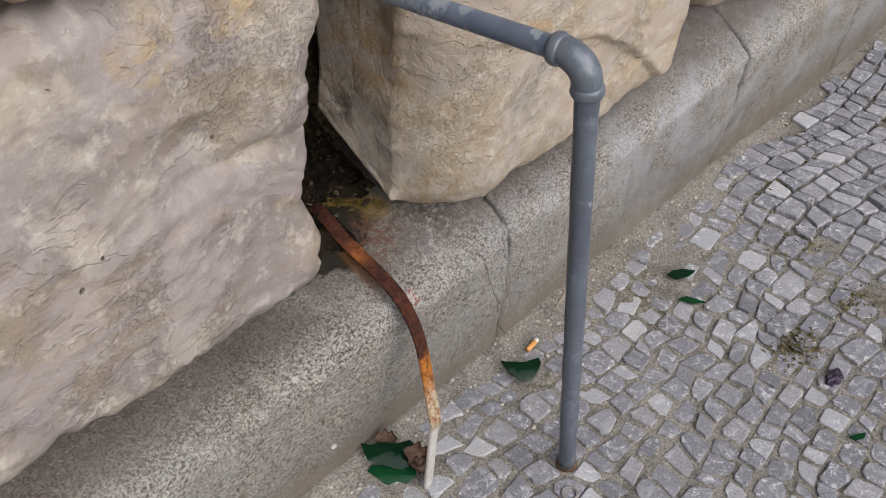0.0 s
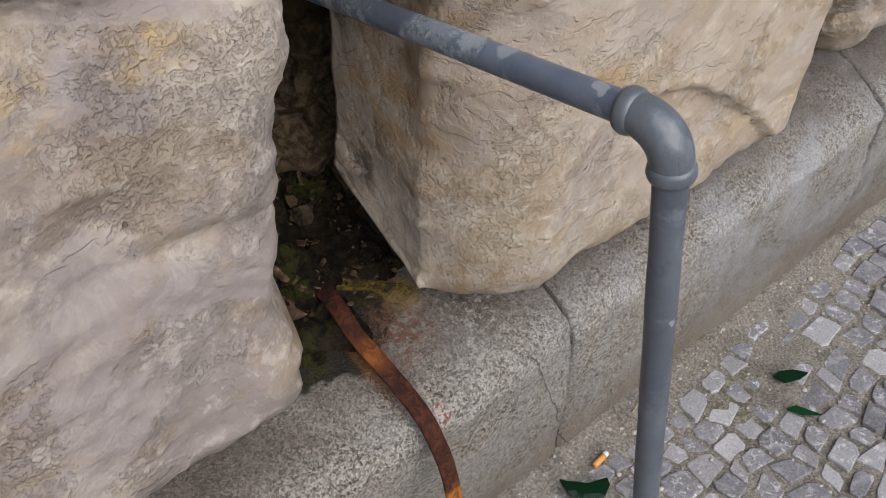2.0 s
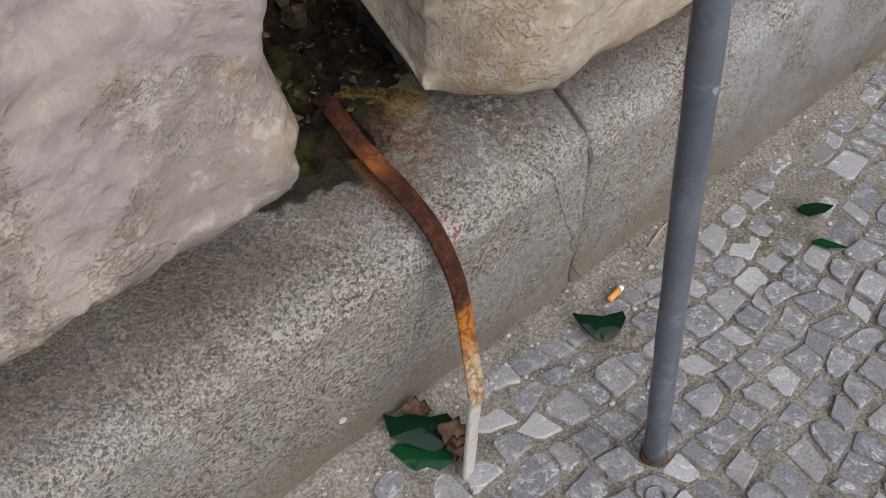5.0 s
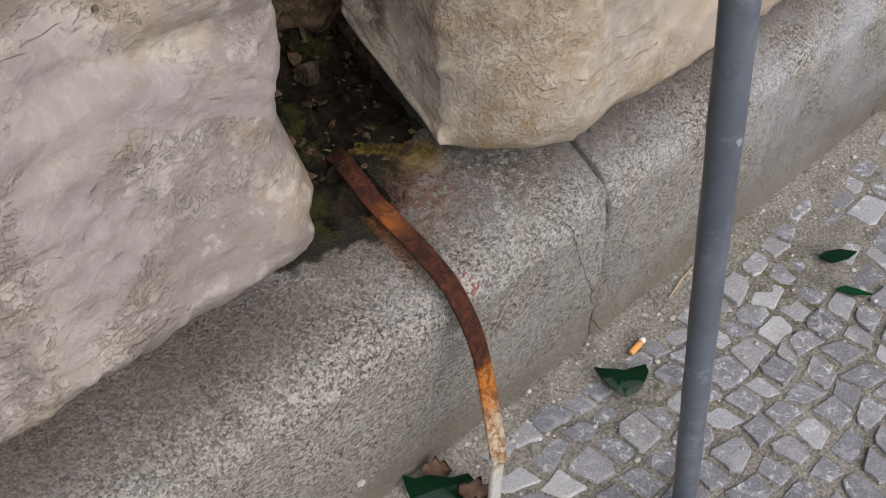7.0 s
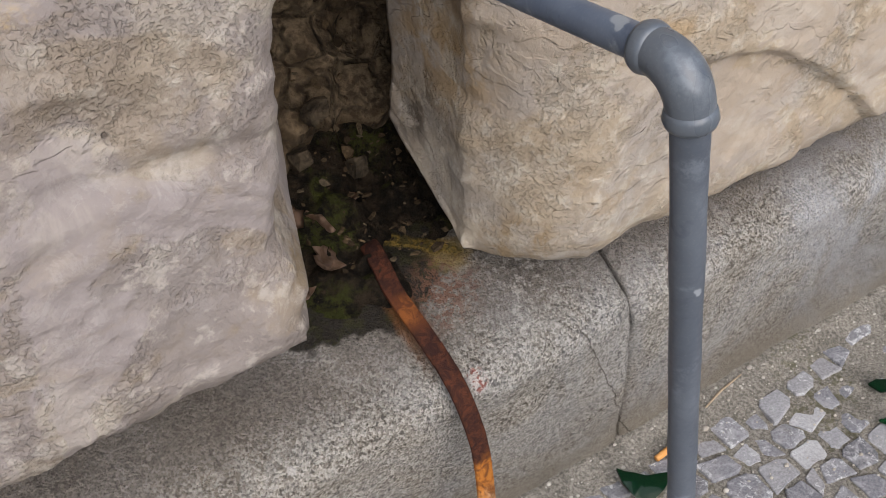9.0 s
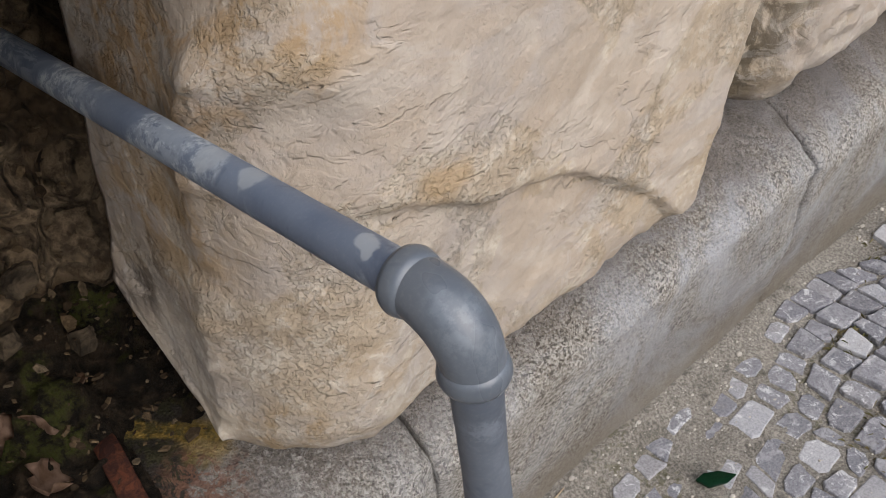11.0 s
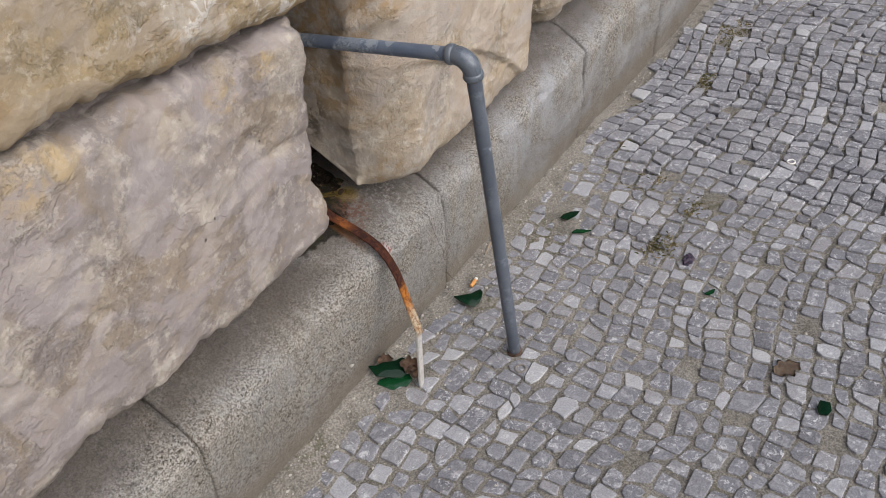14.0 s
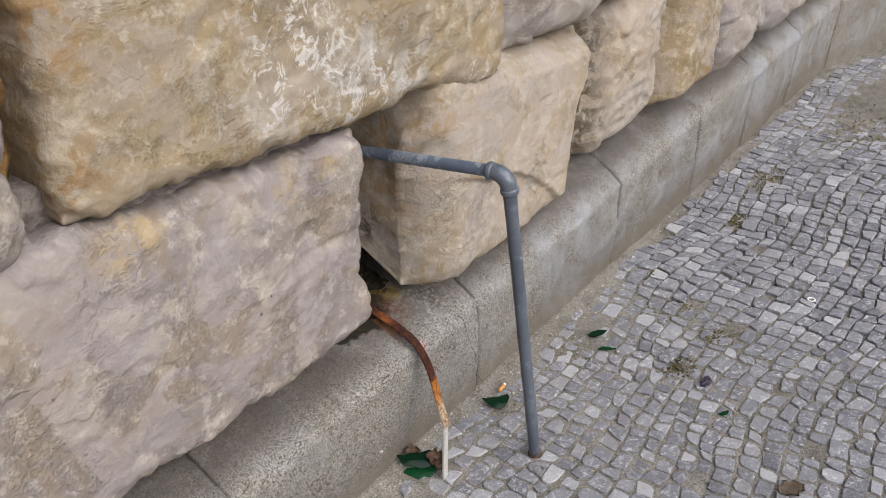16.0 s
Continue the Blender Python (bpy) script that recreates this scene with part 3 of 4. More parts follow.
    for n in range(1, depth + 1):
        f = n / depth
        ring = ring0.copy()
        ring[:, 1] = ring0[:, 1] + (y_back - ring0[:, 1]) * f
        for q in (0, 2):
            ring[:, q] += (plain[:, q] - ring0[:, q]) * min(1, 4 * f) * 0.85
        rough = 0.007 * fbm(ring0[:, 0] * 12, ring[:, 1] * 12, ring0[:, 2] * 12, seed + 80, 4) * min(1, 3 * f)
        out = np.sign(ring0 - centre) * np.array([1, 0, 1])
        ring = ring + out * (rough * relief - pinch * min(1, 4 * f) * (1 - f))[:, None]
        ring[:, 0] += np.where(ring0[:, 0] < centre[0], -flare * f, flare_right * min(1, 3 * f))
        verts.append(ring)
        now = list(range(count, count + len(rim)))
        count += len(rim)
        for k in range(len(rim)):
            m = (k + 1) % len(rim)
            faces.append((last[m], last[k], now[k], now[m]))
        last = now
    faces.append(tuple(last[::-1]))
    verts = np.concatenate(verts)
    if under_cut:
        # the underside rises towards the back at the left end
        floor = corners[0][1] + under_cut * np.clip(verts[:, 1] - 0.08, 0, None) * smooth(0.05, -0.10, verts[:, 0])
        verts[:, 2] = np.maximum(verts[:, 2], floor + 0.35 * (verts[:, 2] - corners[0][1]) * (floor > corners[0][1]))
    verts[:, 1] += bend(verts[:, 0])
    ob = under(new(name, mesh_of(name, verts, faces, material)), parent)
    return tagged(ob, label)


wall = thing("wall_street", "rough-hewn limestone block wall rising from a concrete plinth", "wall", kind="structure")


LEDGE_X, LEDGE_Z = (-0.2, -0.07, -0.03, 0.055, 0.145, 0.19, 0.24, 0.30, 0.45), (0.60, 0.611, 0.599, 0.561, 0.531, 0.510, 0.468, 0.413, 0.35)


def ledge(x, z):
    """The split bed across the face of the beige block."""
    line = np.interp(x, LEDGE_X, LEDGE_Z)
    line = line + 0.006 * fbm(x * 22, 0, 0, 3, 3)
    step = 0.014 * smooth(-0.006, 0.004, line - z) * smooth(-0.12, 0.02, x)
    hollow = 0.022 * np.exp(-(((x + 0.10) / 0.045) ** 2 + ((z - 0.672) / 0.03) ** 2))
    d = x - (-0.150 + 0.067 * (z - 0.388))
    cut = 0.072 * np.clip(1 - d / 0.095, 0, 1) ** 2 * smooth(0.95, 0.55, z)
    top = 0.045 * smooth(0.055, 0.0, np.interp(x, (-0.12, 0.49), (0.835, 0.745)) - z) * smooth(-0.05, 0.1, x)
    return step * 0.9 + hollow * 0.8 + cut + top


def seam(x, z):
    """Shallow cleft hollows on the large grey block."""
    low = 0.010 * np.exp(-(((x + 0.46) / 0.05) ** 2 + ((z - 0.70) / 0.035) ** 2)) + 0.008 * np.exp(-(((x + 0.42) / 0.10) ** 2 + ((z - 0.655 + 0.12 * (x + 0.42)) / 0.012) ** 2))
    nose = -0.012 * np.exp(-(((x + 0.37) / 0.05) ** 2 + ((z - 0.51) / 0.035) ** 2))
    chip = 0.03 * np.exp(-(((x + 0.345) / 0.02) ** 2 + ((z - 0.565) / 0.022) ** 2))
    return low + nose + chip


def flank(x, z):
    """The next block turns back from the joint in a wide rough chamfer."""
    return 0.14 * np.clip(1 - (x - 0.43 - 0.292 * (z - 0.395)) / 0.125, 0, 1) + 0.004 * fbm(x * 60, 2, z * 60, 77, 3)


def upper_flank(x, z):
    """The upper block turns back beside the yellow one."""
    return 0.075 * np.clip(1 - (x - 0.118 - 0.03 * (z - 0.8)) / 0.11, 0, 1) ** 1.3


def ochre_flank(x, z):
    return 0.07 * np.clip(1 - (x - 0.905 - 0.23 * (z - 0.39)) / 0.07, 0, 1)


stone_block("stone_block", ((-1.65, 0.465), (-0.350, 0.452), (-0.338, 0.822), (-1.65, 0.985)), -0.030, 0.50, 0.005, 3, M_LIMESTONE_GREY, wall,
            "large pale grey limestone block with a cleft face", 0.40, 0.035, 1.1, 0.006, seam, 0.0, 0.45, 0.0, 0.070)
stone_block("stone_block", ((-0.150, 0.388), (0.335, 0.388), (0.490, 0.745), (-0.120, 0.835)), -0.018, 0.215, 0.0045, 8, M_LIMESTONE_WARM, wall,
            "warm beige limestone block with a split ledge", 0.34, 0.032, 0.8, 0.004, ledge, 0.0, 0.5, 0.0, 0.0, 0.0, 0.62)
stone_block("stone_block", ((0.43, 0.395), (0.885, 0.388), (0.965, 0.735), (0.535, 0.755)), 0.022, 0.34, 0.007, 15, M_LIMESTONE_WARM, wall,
            "beige limestone block with shade and moss brown painted on its flank", 0.5, 0.05, 0.6, 0.02, flank)
stone_block("stone_block", ((0.905, 0.388), (1.215, 0.385), (1.25, 0.735), (0.985, 0.735)), -0.01, 0.34, 0.009, 21, M_LIMESTONE_OCHRE, wall,
            "yellow ochre limestone block", 0.45, 0.04, 0.5, 0.01, ochre_flank)
stone_block("stone_block", ((1.24, 0.385), (1.535, 0.385), (1.56, 0.735), (1.27, 0.735)), -0.01, 0.34, 0.010, 27, M_LIMESTONE_PINK, wall,
            "pinkish grey limestone block with dark seams", 1.0, 0.05, 1.0, 0.02)
stone_block("stone_block", ((1.56, 0.385), (1.95, 0.385), (1.95, 0.735), (1.58, 0.735)), -0.01, 0.34, 0.012, 31, M_LIMESTONE_PINK, wall,
            "grey limestone block", 0.9, 0.05, 1.0, 0.02)
stone_block("stone_block", ((1.97, 0.385), (2.45, 0.385), (2.45, 0.735), (1.97, 0.735)), 0.0, 0.34, 0.012, 37, M_LIMESTONE_GREY, wall,
            "pale grey limestone block", 0.8, 0.05, 1.0, 0.02)
stone_block("stone_block", ((2.47, 0.385), (3.05, 0.385), (3.05, 0.735), (2.47, 0.735)), 0.0, 0.34, 0.014, 41, M_LIMESTONE_WARM, wall,
            "beige limestone block", 0.8, 0.05, 1.0, 0.02)
stone_block("stone_block", ((-0.882, 0.900), (0.098, 0.786), (0.118, 1.42), (-0.862, 1.46)), -0.035, 0.50, 0.006, 52, M_LIMESTONE_YELLOW, wall,
            "yellowish limestone block crusted with white salt bloom", 0.42, 0.04, 1.0, 0.008, None, 0.0, 0.5)
stone_block("stone_block", ((-1.65, 0.965), (-0.930, 0.878), (-0.900, 1.46), (-1.65, 1.46)), -0.05, 0.32, 0.007, 61, M_LIMESTONE_GREY, wall,
            "beige grey limestone block with rounded edges", 0.5, 0.06, 1.0, 0.02)
stone_block("stone_block", ((0.118, 0.795), (0.74, 0.775), (0.74, 1.42), (0.14, 1.42)), -0.02, 0.34, 0.007, 70, M_LIMESTONE_PINK, wall,
            "grey limestone block with a shaded flank", 0.5, 0.05, 1.0, 0.02, upper_flank)
stone_block("stone_block", ((0.76, 0.765), (1.5, 0.755), (1.5, 1.42), (0.76, 1.42)), -0.02, 0.34, 0.012, 77, M_LIMESTONE_WARM, wall,
            "beige limestone block", 0.8, 0.05, 1.0, 0.02)
stone_block("stone_block", ((1.52, 0.755), (2.4, 0.755), (2.4, 1.42), (1.52, 1.42)), -0.02, 0.34, 0.014, 83, M_LIMESTONE_GREY, wall,
            "grey limestone block", 0.8, 0.05, 1.0, 0.02)


def rough_sheet(name, x0, x1, z_low, z_high, y0, amp, step, seed, material, parent, label, freq=14, lean=0.0):
    """A rough upright infill; z_low and z_high are functions of x."""
    nu, nv = max(4, int((x1 - x0) / step)), max(4, int((z_high(x0) - z_low(x0)) / step))
    u, v = np.meshgrid(np.linspace(0, 1, nu + 1), np.linspace(0, 1, nv + 1), indexing="ij")
    x = x0 + (x1 - x0) * u
    z = z_low(x) * (1 - v) + z_high(x) * v
    y = y0 + amp * fbm(x * freq, 0, z * freq, seed, 4) - amp * np.abs(fbm(x * freq * 0.7, 5, z * freq * 0.7, seed + 9, 3)) + bend(x) + lean * (z - z_low(x))
    n = (nu + 1) * (nv + 1)
    front = np.stack([x, y, z], -1).reshape(-1, 3)
    back = front.copy()
    back[:, 1] = front[:, 1] + 0.12
    ids = np.arange(n).reshape(nu + 1, nv + 1)
    faces = []
    for i in range(nu):
        for j in range(nv):
            a, b, c, d = int(ids[i, j]), int(ids[i + 1, j]), int(ids[i + 1, j + 1]), int(ids[i, j + 1])
            faces += [(a, b, c, d), (d + n, c + n, b + n, a + n)]
    rim = [int(ids[i, 0]) for i in range(nu)] + [int(ids[nu, j]) for j in range(nv)] + [int(ids[i, nv]) for i in range(nu, 0, -1)] + [int(ids[0, j]) for j in range(nv, 0, -1)]
    for k in range(len(rim)):
        a, b = rim[k], rim[(k + 1) % len(rim)]
        faces.append((b, a, a + n, b + n))
    ob = under(new(name, mesh_of(name, np.concatenate([front, back]), faces, material)), parent)
    return tagged(ob, label)


rough_sheet("rubble_fill", -0.44, -0.05, lambda x: 0.33 + 0 * np.asarray(x), lambda x: 0.92 + 0 * np.asarray(x), 0.255, 0.03, 0.006, 91, M_CLODS, wall, "dark brown rubble at the back of the hole", 16, 0.42)
rough_sheet("bed_mortar", -1.65, -0.40, lambda x: course(x) - 0.03, lambda x: course(x) + 0.045, 0.03, 0.008, 0.006, 95, M_MORTAR_DARK, wall, "dirty grey bed mortar")
rough_sheet("joint_mortar", -0.93, -0.80, lambda x: 0.90 + 0 * np.asarray(x), lambda x: 1.45 + 0 * np.asarray(x), 0.085, 0.03, 0.006, 97, M_MORTAR, wall, "ochre sand mortar in the upright joint")
rough_sheet("joint_mortar", 0.30, 3.0, lambda x: 0.38 + 0 * np.asarray(x), lambda x: 0.80 + 0 * np.asarray(x), 0.10, 0.01, 0.02, 98, M_MORTAR_DARK, wall, "dirty grey mortar behind the joints")
rough_sheet("joint_mortar", 0.04, 2.4, lambda x: 0.79 + 0 * np.asarray(x), lambda x: 1.42 + 0 * np.asarray(x), 0.10, 0.01, 0.02, 99, M_MORTAR_DARK, wall, "dirty grey mortar behind the upper joints")
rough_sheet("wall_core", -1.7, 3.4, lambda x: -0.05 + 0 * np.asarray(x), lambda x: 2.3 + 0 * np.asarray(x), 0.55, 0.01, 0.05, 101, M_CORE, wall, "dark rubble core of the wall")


# ---- plinth ----
plinth = thing("plinth", "weathered washed-concrete plinth with a sloped top", "plinth", kind="structure")


def plinth_profile():
    pts = [(0.052, -0.06), (0.040, 0.03), (0.020, 0.14), (0.004, 0.245)]
    cy, cz, r = 0.030, 0.274, 0.032
    for n in range(9):
        a = radians(190 - n * 64 / 8)
        pts.append((cy + r * math.cos(a), cz + r * math.sin(a)))
    pts += [(0.070, 0.339), (0.105, 0.356), (0.14, 0.360), (0.36, 0.362)]
    out = []
    for (ya, za), (yb, zb) in zip(pts, pts[1:]):
        n = max(1, int(math.hypot(yb - ya, zb - za) / 0.006))
        out += [(ya + (yb - ya) * k / n, za + (zb - za) * k / n) for k in range(n)]
    return np.array(out + [pts[-1]])


def plinth_block(x0, x1, seed, step):
    prof = plinth_profile()
    n = max(6, int((x1 - x0) / step))
    xs = np.linspace(x0 + 0.0015, x1 - 0.0015, n + 1)
    X, P = np.meshgrid(xs, np.arange(len(prof)), indexing="ij")
    Y, Z = prof[P, 0], prof[P, 1]
    d = np.minimum(X - x0, x1 - X)
    worn = 0.006 * np.clip(1 - d / 0.010, 0, 1) ** 2
    arris = np.exp(-((Z - 0.287) / 0.03) ** 2)
    rough = 0.0035 * fbm(X * 8, Y * 8, Z * 8, seed, 3) + 0.0016 * fbm(X * 60, Y * 60, Z * 60, seed + 7, 3)
    chip = np.clip(fbm(X * 14, Y * 5, Z * 14, seed + 30, 3) - 0.55, 0, 1) * 0.02 * arris
    dy, dz = np.gradient(prof[:, 0]), np.gradient(prof[:, 1])
    length = np.hypot(dy, dz)
    ny, nz = -(dz / length)[P], (dy / length)[P]
    push = rough - worn - chip
    Y, Z = Y + ny * push, Z + nz * push
    lean = 0.1 * np.clip(0.293 - Z, 0, None)
    verts = np.stack([X + lean, Y + bend(X), Z], -1).reshape(-1, 3)
    m = len(prof)
    faces = [(i * m + j, i * m + j + 1, (i + 1) * m + j + 1, (i + 1) * m + j) for i in range(n) for j in range(m - 1)]
    faces = [f[::-1] for f in faces]
    low = len(verts)
    foot = np.array([[x + 0.035, 0.36 + float(bend(x)), -0.06] for x in xs])
    verts = np.concatenate([verts, foot])
    for i in range(n):
        faces.append((i * m + m - 1, low + i, low + i + 1, (i + 1) * m + m - 1))
        faces.append((i * m, (i + 1) * m, low + i + 1, low + i))
    faces.append(tuple(range(m)) + (low,))
    faces.append((low + n,) + tuple(range(n * m + m - 1, n * m - 1, -1)))
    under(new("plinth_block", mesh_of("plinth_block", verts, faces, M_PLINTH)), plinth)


JOINTS = (-1.7, -0.72, 0.0, 0.647, 1.145, 1.55, 1.95, 2.345, 2.85, 3.5)
for n, (xa, xb) in enumerate(zip(JOINTS, JOINTS[1:])):
    plinth_block(xa, xb, 200 + 5 * n, 0.006 if n in (1, 2, 3) else 0.012)


# ---- ground ----
def ground_sheet():
    xs = np.concatenate([[-60, -20, -6, -3], np.arange(-1.7, -0.5, 0.012), np.arange(-0.5, 0.95, 0.006), np.arange(0.95, 3.7, 0.012), [4.2, 6, 12, 30, 60]])
    ys = np.concatenate([[-60, -20, -6, -3, -2], np.arange(-1.4, -0.55, 0.012), np.arange(-0.55, 0.09, 0.006), [0.3, 1, 4, 20, 60]])
    X, Y = np.meshgrid(xs, ys, indexing="ij")
    near = (X > -1.8) & (X < 3.8) & (Y > -2.1)
    Z = np.where(near, ground_z(X, np.where(near, Y, 0)), -0.012)
    Z = np.where(Y > bend(X) + 0.12, -0.02, Z)
    m = len(ys)
    faces = [(i * m + j, (i + 1) * m + j, (i + 1) * m + j + 1, i * m + j + 1) for i in range(len(xs) - 1) for j in range(m - 1)]
    ob = new("ground", mesh_of("ground", np.stack([X, Y, Z], -1).reshape(-1, 3), faces, M_GROUND))
    return tagged(ob, "sandy dirt ground between and under the cobbles", "ground", kind="structure")


ground_sheet()


# ---- pipe rail ----
def rail():
    ob = thing("pipe_rail", "blue-grey painted pipe post with an elbow, running into the wall", "pipe")
    base, knee = Vector((-0.0765, -0.1815, -0.006)), Vector((-0.168, -0.2065, 0.716))
    up = (knee - base).normalized()
    back = Vector((0.008, 1.0, -0.095)).normalized()
    r, slim, reach = 0.0122, 0.0116, 0.036
    low, high = knee - up * reach, knee + back * reach
    n = 24
    part("post", tube([base + (low + up * 0.012 - base) * k / n for k in range(n + 1)],
                      [r + 0.0003 * math.sin(k * 1.7) for k in range(n + 1)]), M_POST, ob, "blue-grey painted upright pipe")
    part("rail", tube([high - back * 0.012 + back * 0.55 * k / n for k in range(n + 1)], [slim] * (n + 1)), M_RAIL, ob, "scuffed blue-grey horizontal pipe")
    pts, rad = [], []
    for k in range(17):
        f = k / 16
        a = low.lerp(knee, f)
        b = knee.lerp(high, f)
        pts.append(a.lerp(b, f))
        rad.append(0.0149 + 0.0010 * math.sin(math.pi * f))
    elbow = part("elbow", tube(pts, rad), M_FITTING, ob, "smooth grey pipe elbow")
    for at, way in ((low, up), (high, -back)):
        part("collar", tube([at - way * 0.005, at - way * 0.004, at - way * 0.0005, at + way * 0.004, at + way * 0.008], [0.0146, 0.0162, 0.0172, 0.0164, 0.0149]), M_FITTING, elbow)
    # Added ring: the dark of the gap between collar and rail, as a solid.
    part("groove_shade", tube([high + back * 0.0035, high + back * 0.0042, high + back * 0.0058, high + back * 0.0066], [0.0120, 0.0132, 0.0132, 0.0118]), M_GROOVE_SHADE, elbow, "black ring standing in for the shaded groove at the collar")
    ring = tube([base + up * 0.002, base + up * 0.009, base + up * 0.012], [0.0152, 0.0150, 0.0131])
    part("base_ring", ring, M_RUST, ob, "rusty ring where the post enters the paving")


rail()


# ---- iron strap ----
def strap():
    ob = thing("iron_strap", "rusted flat iron strap bent over the plinth down to the paving", "strap")
    keys = [(-0.214, 0.176, 0.364), (-0.218, 0.152, 0.372), (-0.224, 0.120, 0.370), (-0.228, 0.090, 0.361), (-0.227, 0.040, 0.344), (-0.224, -0.002, 0.318), (-0.220, -0.025, 0.275), (-0.219, -0.036, 0.235),
            (-0.228, -0.055, 0.190), (-0.242, -0.077, 0.158), (-0.245, -0.077, 0.135), (-0.241, -0.060, -0.01)]
    def at(s):
        n = min(int(s), len(keys) - 2)
        p = [Vector(keys[max(0, min(len(keys) - 1, n + k))]) for k in (-1, 0, 1, 2)]
        f = s - n
        return 0.5 * ((2 * p[1]) + (p[2] - p[0]) * f + (2 * p[0] - 5 * p[1] + 4 * p[2] - p[3]) * f * f + (3 * p[1] - p[0] - 3 * p[2] + p[3]) * f**3)
    def length(first, last, half, thick, steps):
        bm = bmesh.new()
        rings = []
        for k in range(steps + 1):
            s = first + (last - first) * k / steps
            p, ahead = at(s), (at(min(s + 0.05, len(keys) - 1.001)) - at(max(s - 0.05, 0))).normalized()
            side = Vector((1, 0.12, 0.0))
            side = (side - ahead * side.dot(ahead)).normalized()
            up = side.cross(ahead).normalized()
            wob = (1 + 0.05 * noise.noise(Vector((s * 5, 0, 0)))) * min(1, 0.45 + 2.2 * s)
            rings.append([bm.verts.new(p + side * half * a * wob + up * thick * b) for a, b in
                          ((-1, -0.6), (-0.9, -1), (0, -1), (0.9, -1), (1, -0.6), (1, 0.6), (0.9, 1), (0, 1.1), (-0.9, 1), (-1, 0.6))])
        for a, b in zip(rings, rings[1:]):
            for k in range(10):
                bm.faces.new((a[k], a[(k + 1) % 10], b[(k + 1) % 10], b[k]))
        bm.faces.new(rings[0][::-1])
        bm.faces.new(rings[-1])
        return bm

    end = len(keys) - 1
    part("bar", length(0, end - 2 + 0.25, 0.0098, 0.0022, 80), M_STRAP, ob, "rust-brown bar with orange flakes")
    part("foot", length(end - 2 + 0.1, end, 0.0080, 0.0028, 20), M_STRAP, ob, "pale scraped foot of the strap")


strap()


# ---- litter ----
def shard(name, label, outline, radius, place, turn, material, category="glass shard", thick=0.0035, group="green bottle shards"):
    """A curved piece of bottle wall. outline: (along, across) in metres."""
    bm = bmesh.new()
    def lift(a, b, r):
        t = b / radius
        return Vector((a, r * math.sin(t), r * math.cos(t) - radius))
    cx, cy = sum(p[0] for p in outline) / len(outline), sum(p[1] for p in outline) / len(outline)
    top, low = [], []
    for f in (1.0, 0.66, 0.33):
        top.append([bm.verts.new(lift(cx + (a - cx) * f, cy + (b - cy) * f, radius)) for a, b in outline])
        low.append([bm.verts.new(lift(cx + (a - cx) * f, cy + (b - cy) * f, radius - thick)) for a, b in outline])
    ct, cl = bm.verts.new(lift(cx, cy, radius)), bm.verts.new(lift(cx, cy, radius - thick))
    n = len(outline)
    for k in range(n):
        m = (k + 1) % n
        for r in range(2):
            bm.faces.new((top[r][k], top[r][m], top[r + 1][m], top[r + 1][k]))
            bm.faces.new((low[r][m], low[r][k], low[r + 1][k], low[r + 1][m]))
        bm.faces.new((top[2][k], top[2][m], ct))
        bm.faces.new((low[2][m], low[2][k], cl))
        bm.faces.new((low[0][k], low[0][m], top[0][m], top[0][k]))
    bmesh.ops.recalc_face_normals(bm, faces=bm.faces[:])
    me = bpy.data.meshes.new(name)
    bm.to_mesh(me)
    bm.free()
    me.materials.append(material)
    ob = new(name, me)
    ob.matrix_world = pose(*place, *turn)
    return tagged(ob, label, category, group)


def gz(x, y):
    return float(ground_z(np.array([x]), np.array([y]))[0])


shard("glass_shard", "curved dark green bottle shard lying by the plinth", [(-0.031, 0.017), (-0.024, 0.013), (-0.010, 0.012), (0.004, 0.009), (0.016, 0.014), (0.031, 0.021), (0.031, 0.006), (0.023, -0.009), (0.012, -0.021), (0.001, -0.026), (-0.011, -0.019), (-0.025, -0.003)], 0.036,
      (0.006, -0.030, gz(0.006, -0.03) + 0.024), (8, 6, -38), M_GLASS)
shard("glass_shard", "dark green bottle shard on bare dirt", [(-0.024, 0.004), (-0.012, 0.011), (0.008, 0.010), (0.026, 0.0), (0.012, -0.008), (-0.012, -0.010)], 0.036, (0.368, -0.087, 0.014), (6, 0, -32), M_GLASS)
shard("glass_shard", "small pointed green bottle shard", [(-0.018, 0.006), (-0.004, 0.011), (0.008, 0.002), (0.024, -0.008), (0.0, -0.006)], 0.036, (0.326, -0.133, 0.010), (4, 0, -38), M_GLASS_BRIGHT)
shard("glass_shard", "tiny green glass splinter", [(-0.013, 0.004), (0.0, 0.005), (0.014, 0.003), (0.006, -0.004), (-0.008, -0.004)], 0.036, (0.249, -0.471, 0.008), (0, 0, -30), M_GLASS_BRIGHT)
shard("glass_shard", "green bottle shard lying on the cobbles", [(-0.016, 0.010), (0.0, 0.013), (0.017, 0.008), (0.015, -0.010), (-0.004, -0.013), (-0.017, -0.006)], 0.036, (0.030, -0.765, 0.010), (0, 0, 15), M_GLASS)
shard("glass_shard", "large dark green bottle shard leaning on the plinth", [(-0.040, 0.019), (-0.026, 0.016), (-0.010, 0.021), (0.012, 0.019), (0.030, 0.026), (0.036, 0.018), (0.033, -0.012), (0.018, -0.020), (-0.002, -0.015), (-0.030, -0.007)], 0.042,
      (-0.258, -0.002, gz(-0.258, -0.002) + 0.022), (26, 4, -45), M_GLASS)
